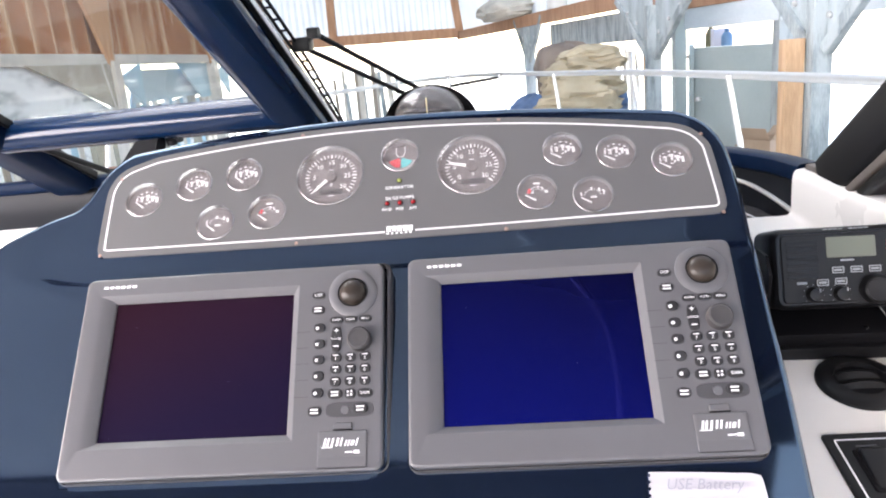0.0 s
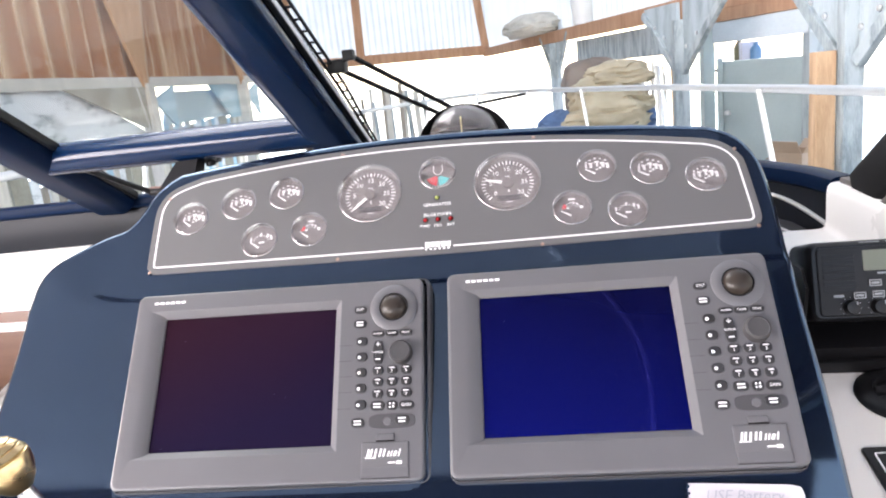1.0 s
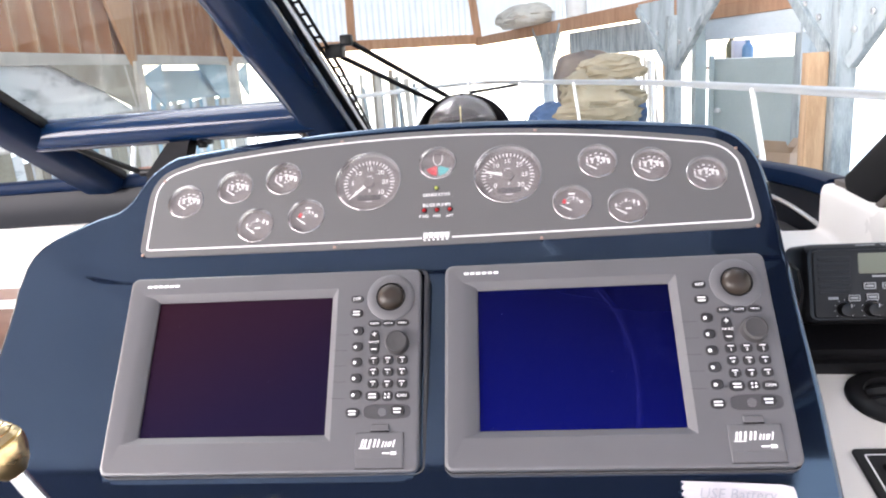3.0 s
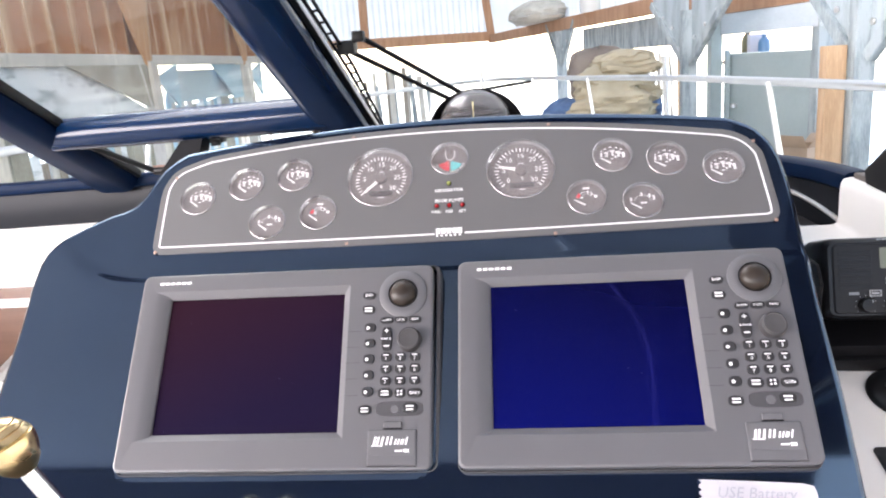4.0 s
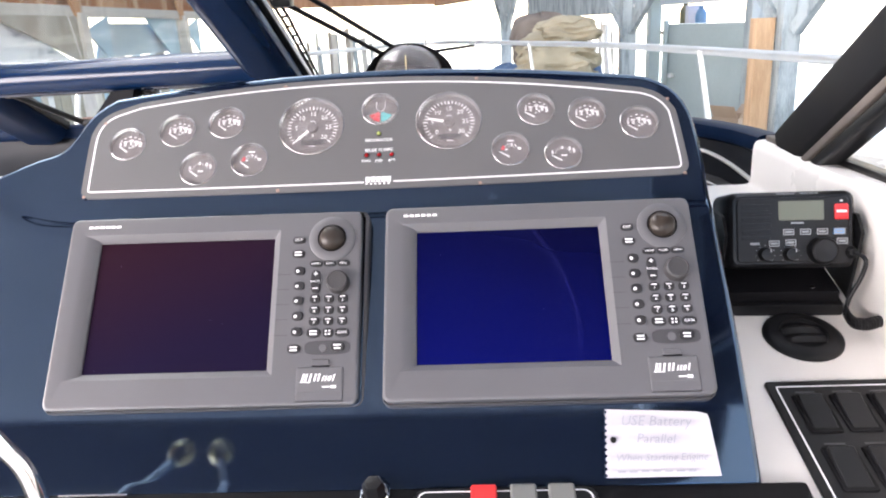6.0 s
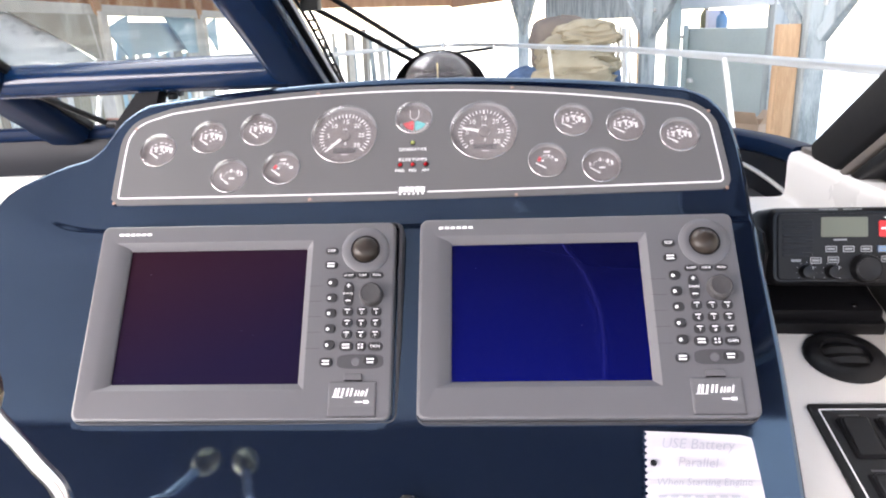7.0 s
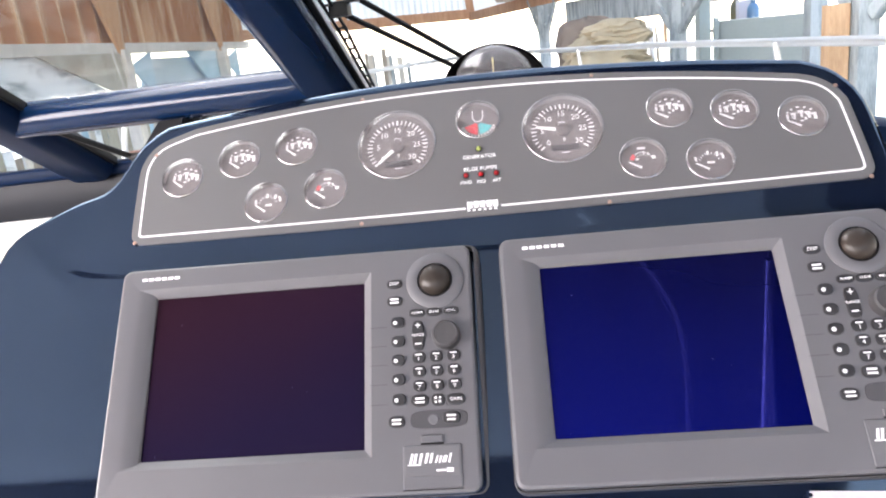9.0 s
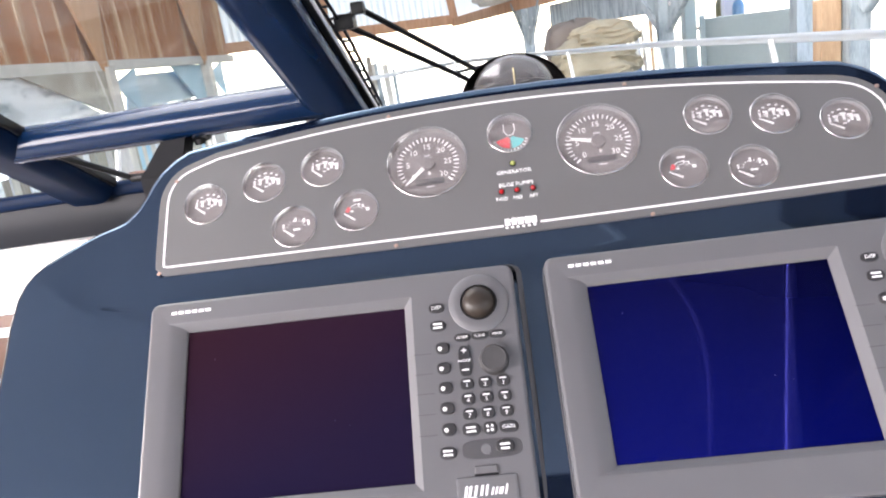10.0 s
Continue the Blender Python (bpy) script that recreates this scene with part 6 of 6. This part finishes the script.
# boards and poles leaning at the far end
rnd = random.Random(4)
for k in range(12):
    s, f = 0.72 + 0.105 * k + rnd.uniform(-0.03, 0.03), 13.6 + rnd.uniform(-0.3, 0.3)
    h = rnd.uniform(1.05, 1.45)
    solid("standing_board", beam(S(s, f, -0.9), S(s + rnd.uniform(-0.08, 0.08), f + 0.3, h), 0.08 + rnd.uniform(-0.03, 0.03), 0.04, up=(0, 1, 0)), (PLANK, TIMBER_PALE, TIMBER_GREY)[k % 3], "weathered board standing on end", "board", group="standing boards")
for k in range(11):
    s, f = 3.36 + 0.030 * k + rnd.uniform(-0.008, 0.008), 6.92 - 0.012 * k
    solid("leaning_lath", beam(S(s, f, 0.1), S(s + rnd.uniform(-0.02, 0.05), f + 0.10, 1.34 + rnd.uniform(-0.10, 0.05)), rnd.choice((0.018, 0.026, 0.034)), 0.03, up=(0, 1, 0)), (PINE, TIMBER_PALE, DECK, PLANK, TIMBER_PALE)[k % 5], "pale lath leaning on the boathouse wall", "board", group="leaning laths")
fence = thing("plank_fence", "mixed weathered upright planks along the port dock", "fence", kind="structure")
for k in range(62):
    f = 5.2 + 0.155 * k
    wide = 0.155 - rnd.choice((0.004, 0.01, 0.03))
    gap = 7.55 < f < 8.3 and k % 3
    top = 1.20 + rnd.uniform(-0.10, 0.05) - (0.40 if gap else 0)
    mat = PANEL_BLUE if f < 7.0 and k % 5 else rnd.choice((PLANK, TIMBER_PALE, TAN_PLY, PINE, TAN_PLY, PANEL_BLUE, TIMBER_PALE, WHITE_PLY))
    part("plank", beam(L(f, -0.9, -0.40 + rnd.uniform(-0.02, 0.02)), L(f + rnd.uniform(-0.02, 0.02), top, -0.40), wide, 0.03, up=(1, 0, 0)), mat, fence)
bag = solid("plastic_bag", heap(0, 0, 0, 0.8, 1.6, 0.34, 21, 4.0, 0.22), BUNDLE, "dusty beige wrapped bundle stored on the wall plate", "bundle", Matrix.Translation(S(SW - 0.15, 11.0, PZ + 0.09)) @ SHED)
solid("plastic_bucket", lathe([(0.13, 0), (0.16, 0.32), (0.15, 0.33)], 20), DECK, "white plastic bucket on the wall plate", "bucket", Matrix.Translation(S(SW - 0.1, 8.9, PZ + 0.09)))
# unseen wall added aft so the dash mirrors dark instead of bright horizon
solid("stern_blocker", box(-7.0, 6.0, -7.5, -7.3, -1.2, 1.95), PLANK, "unseen plank wall added behind the boat to darken reflections", "wall", kind="structure", smooth=False)
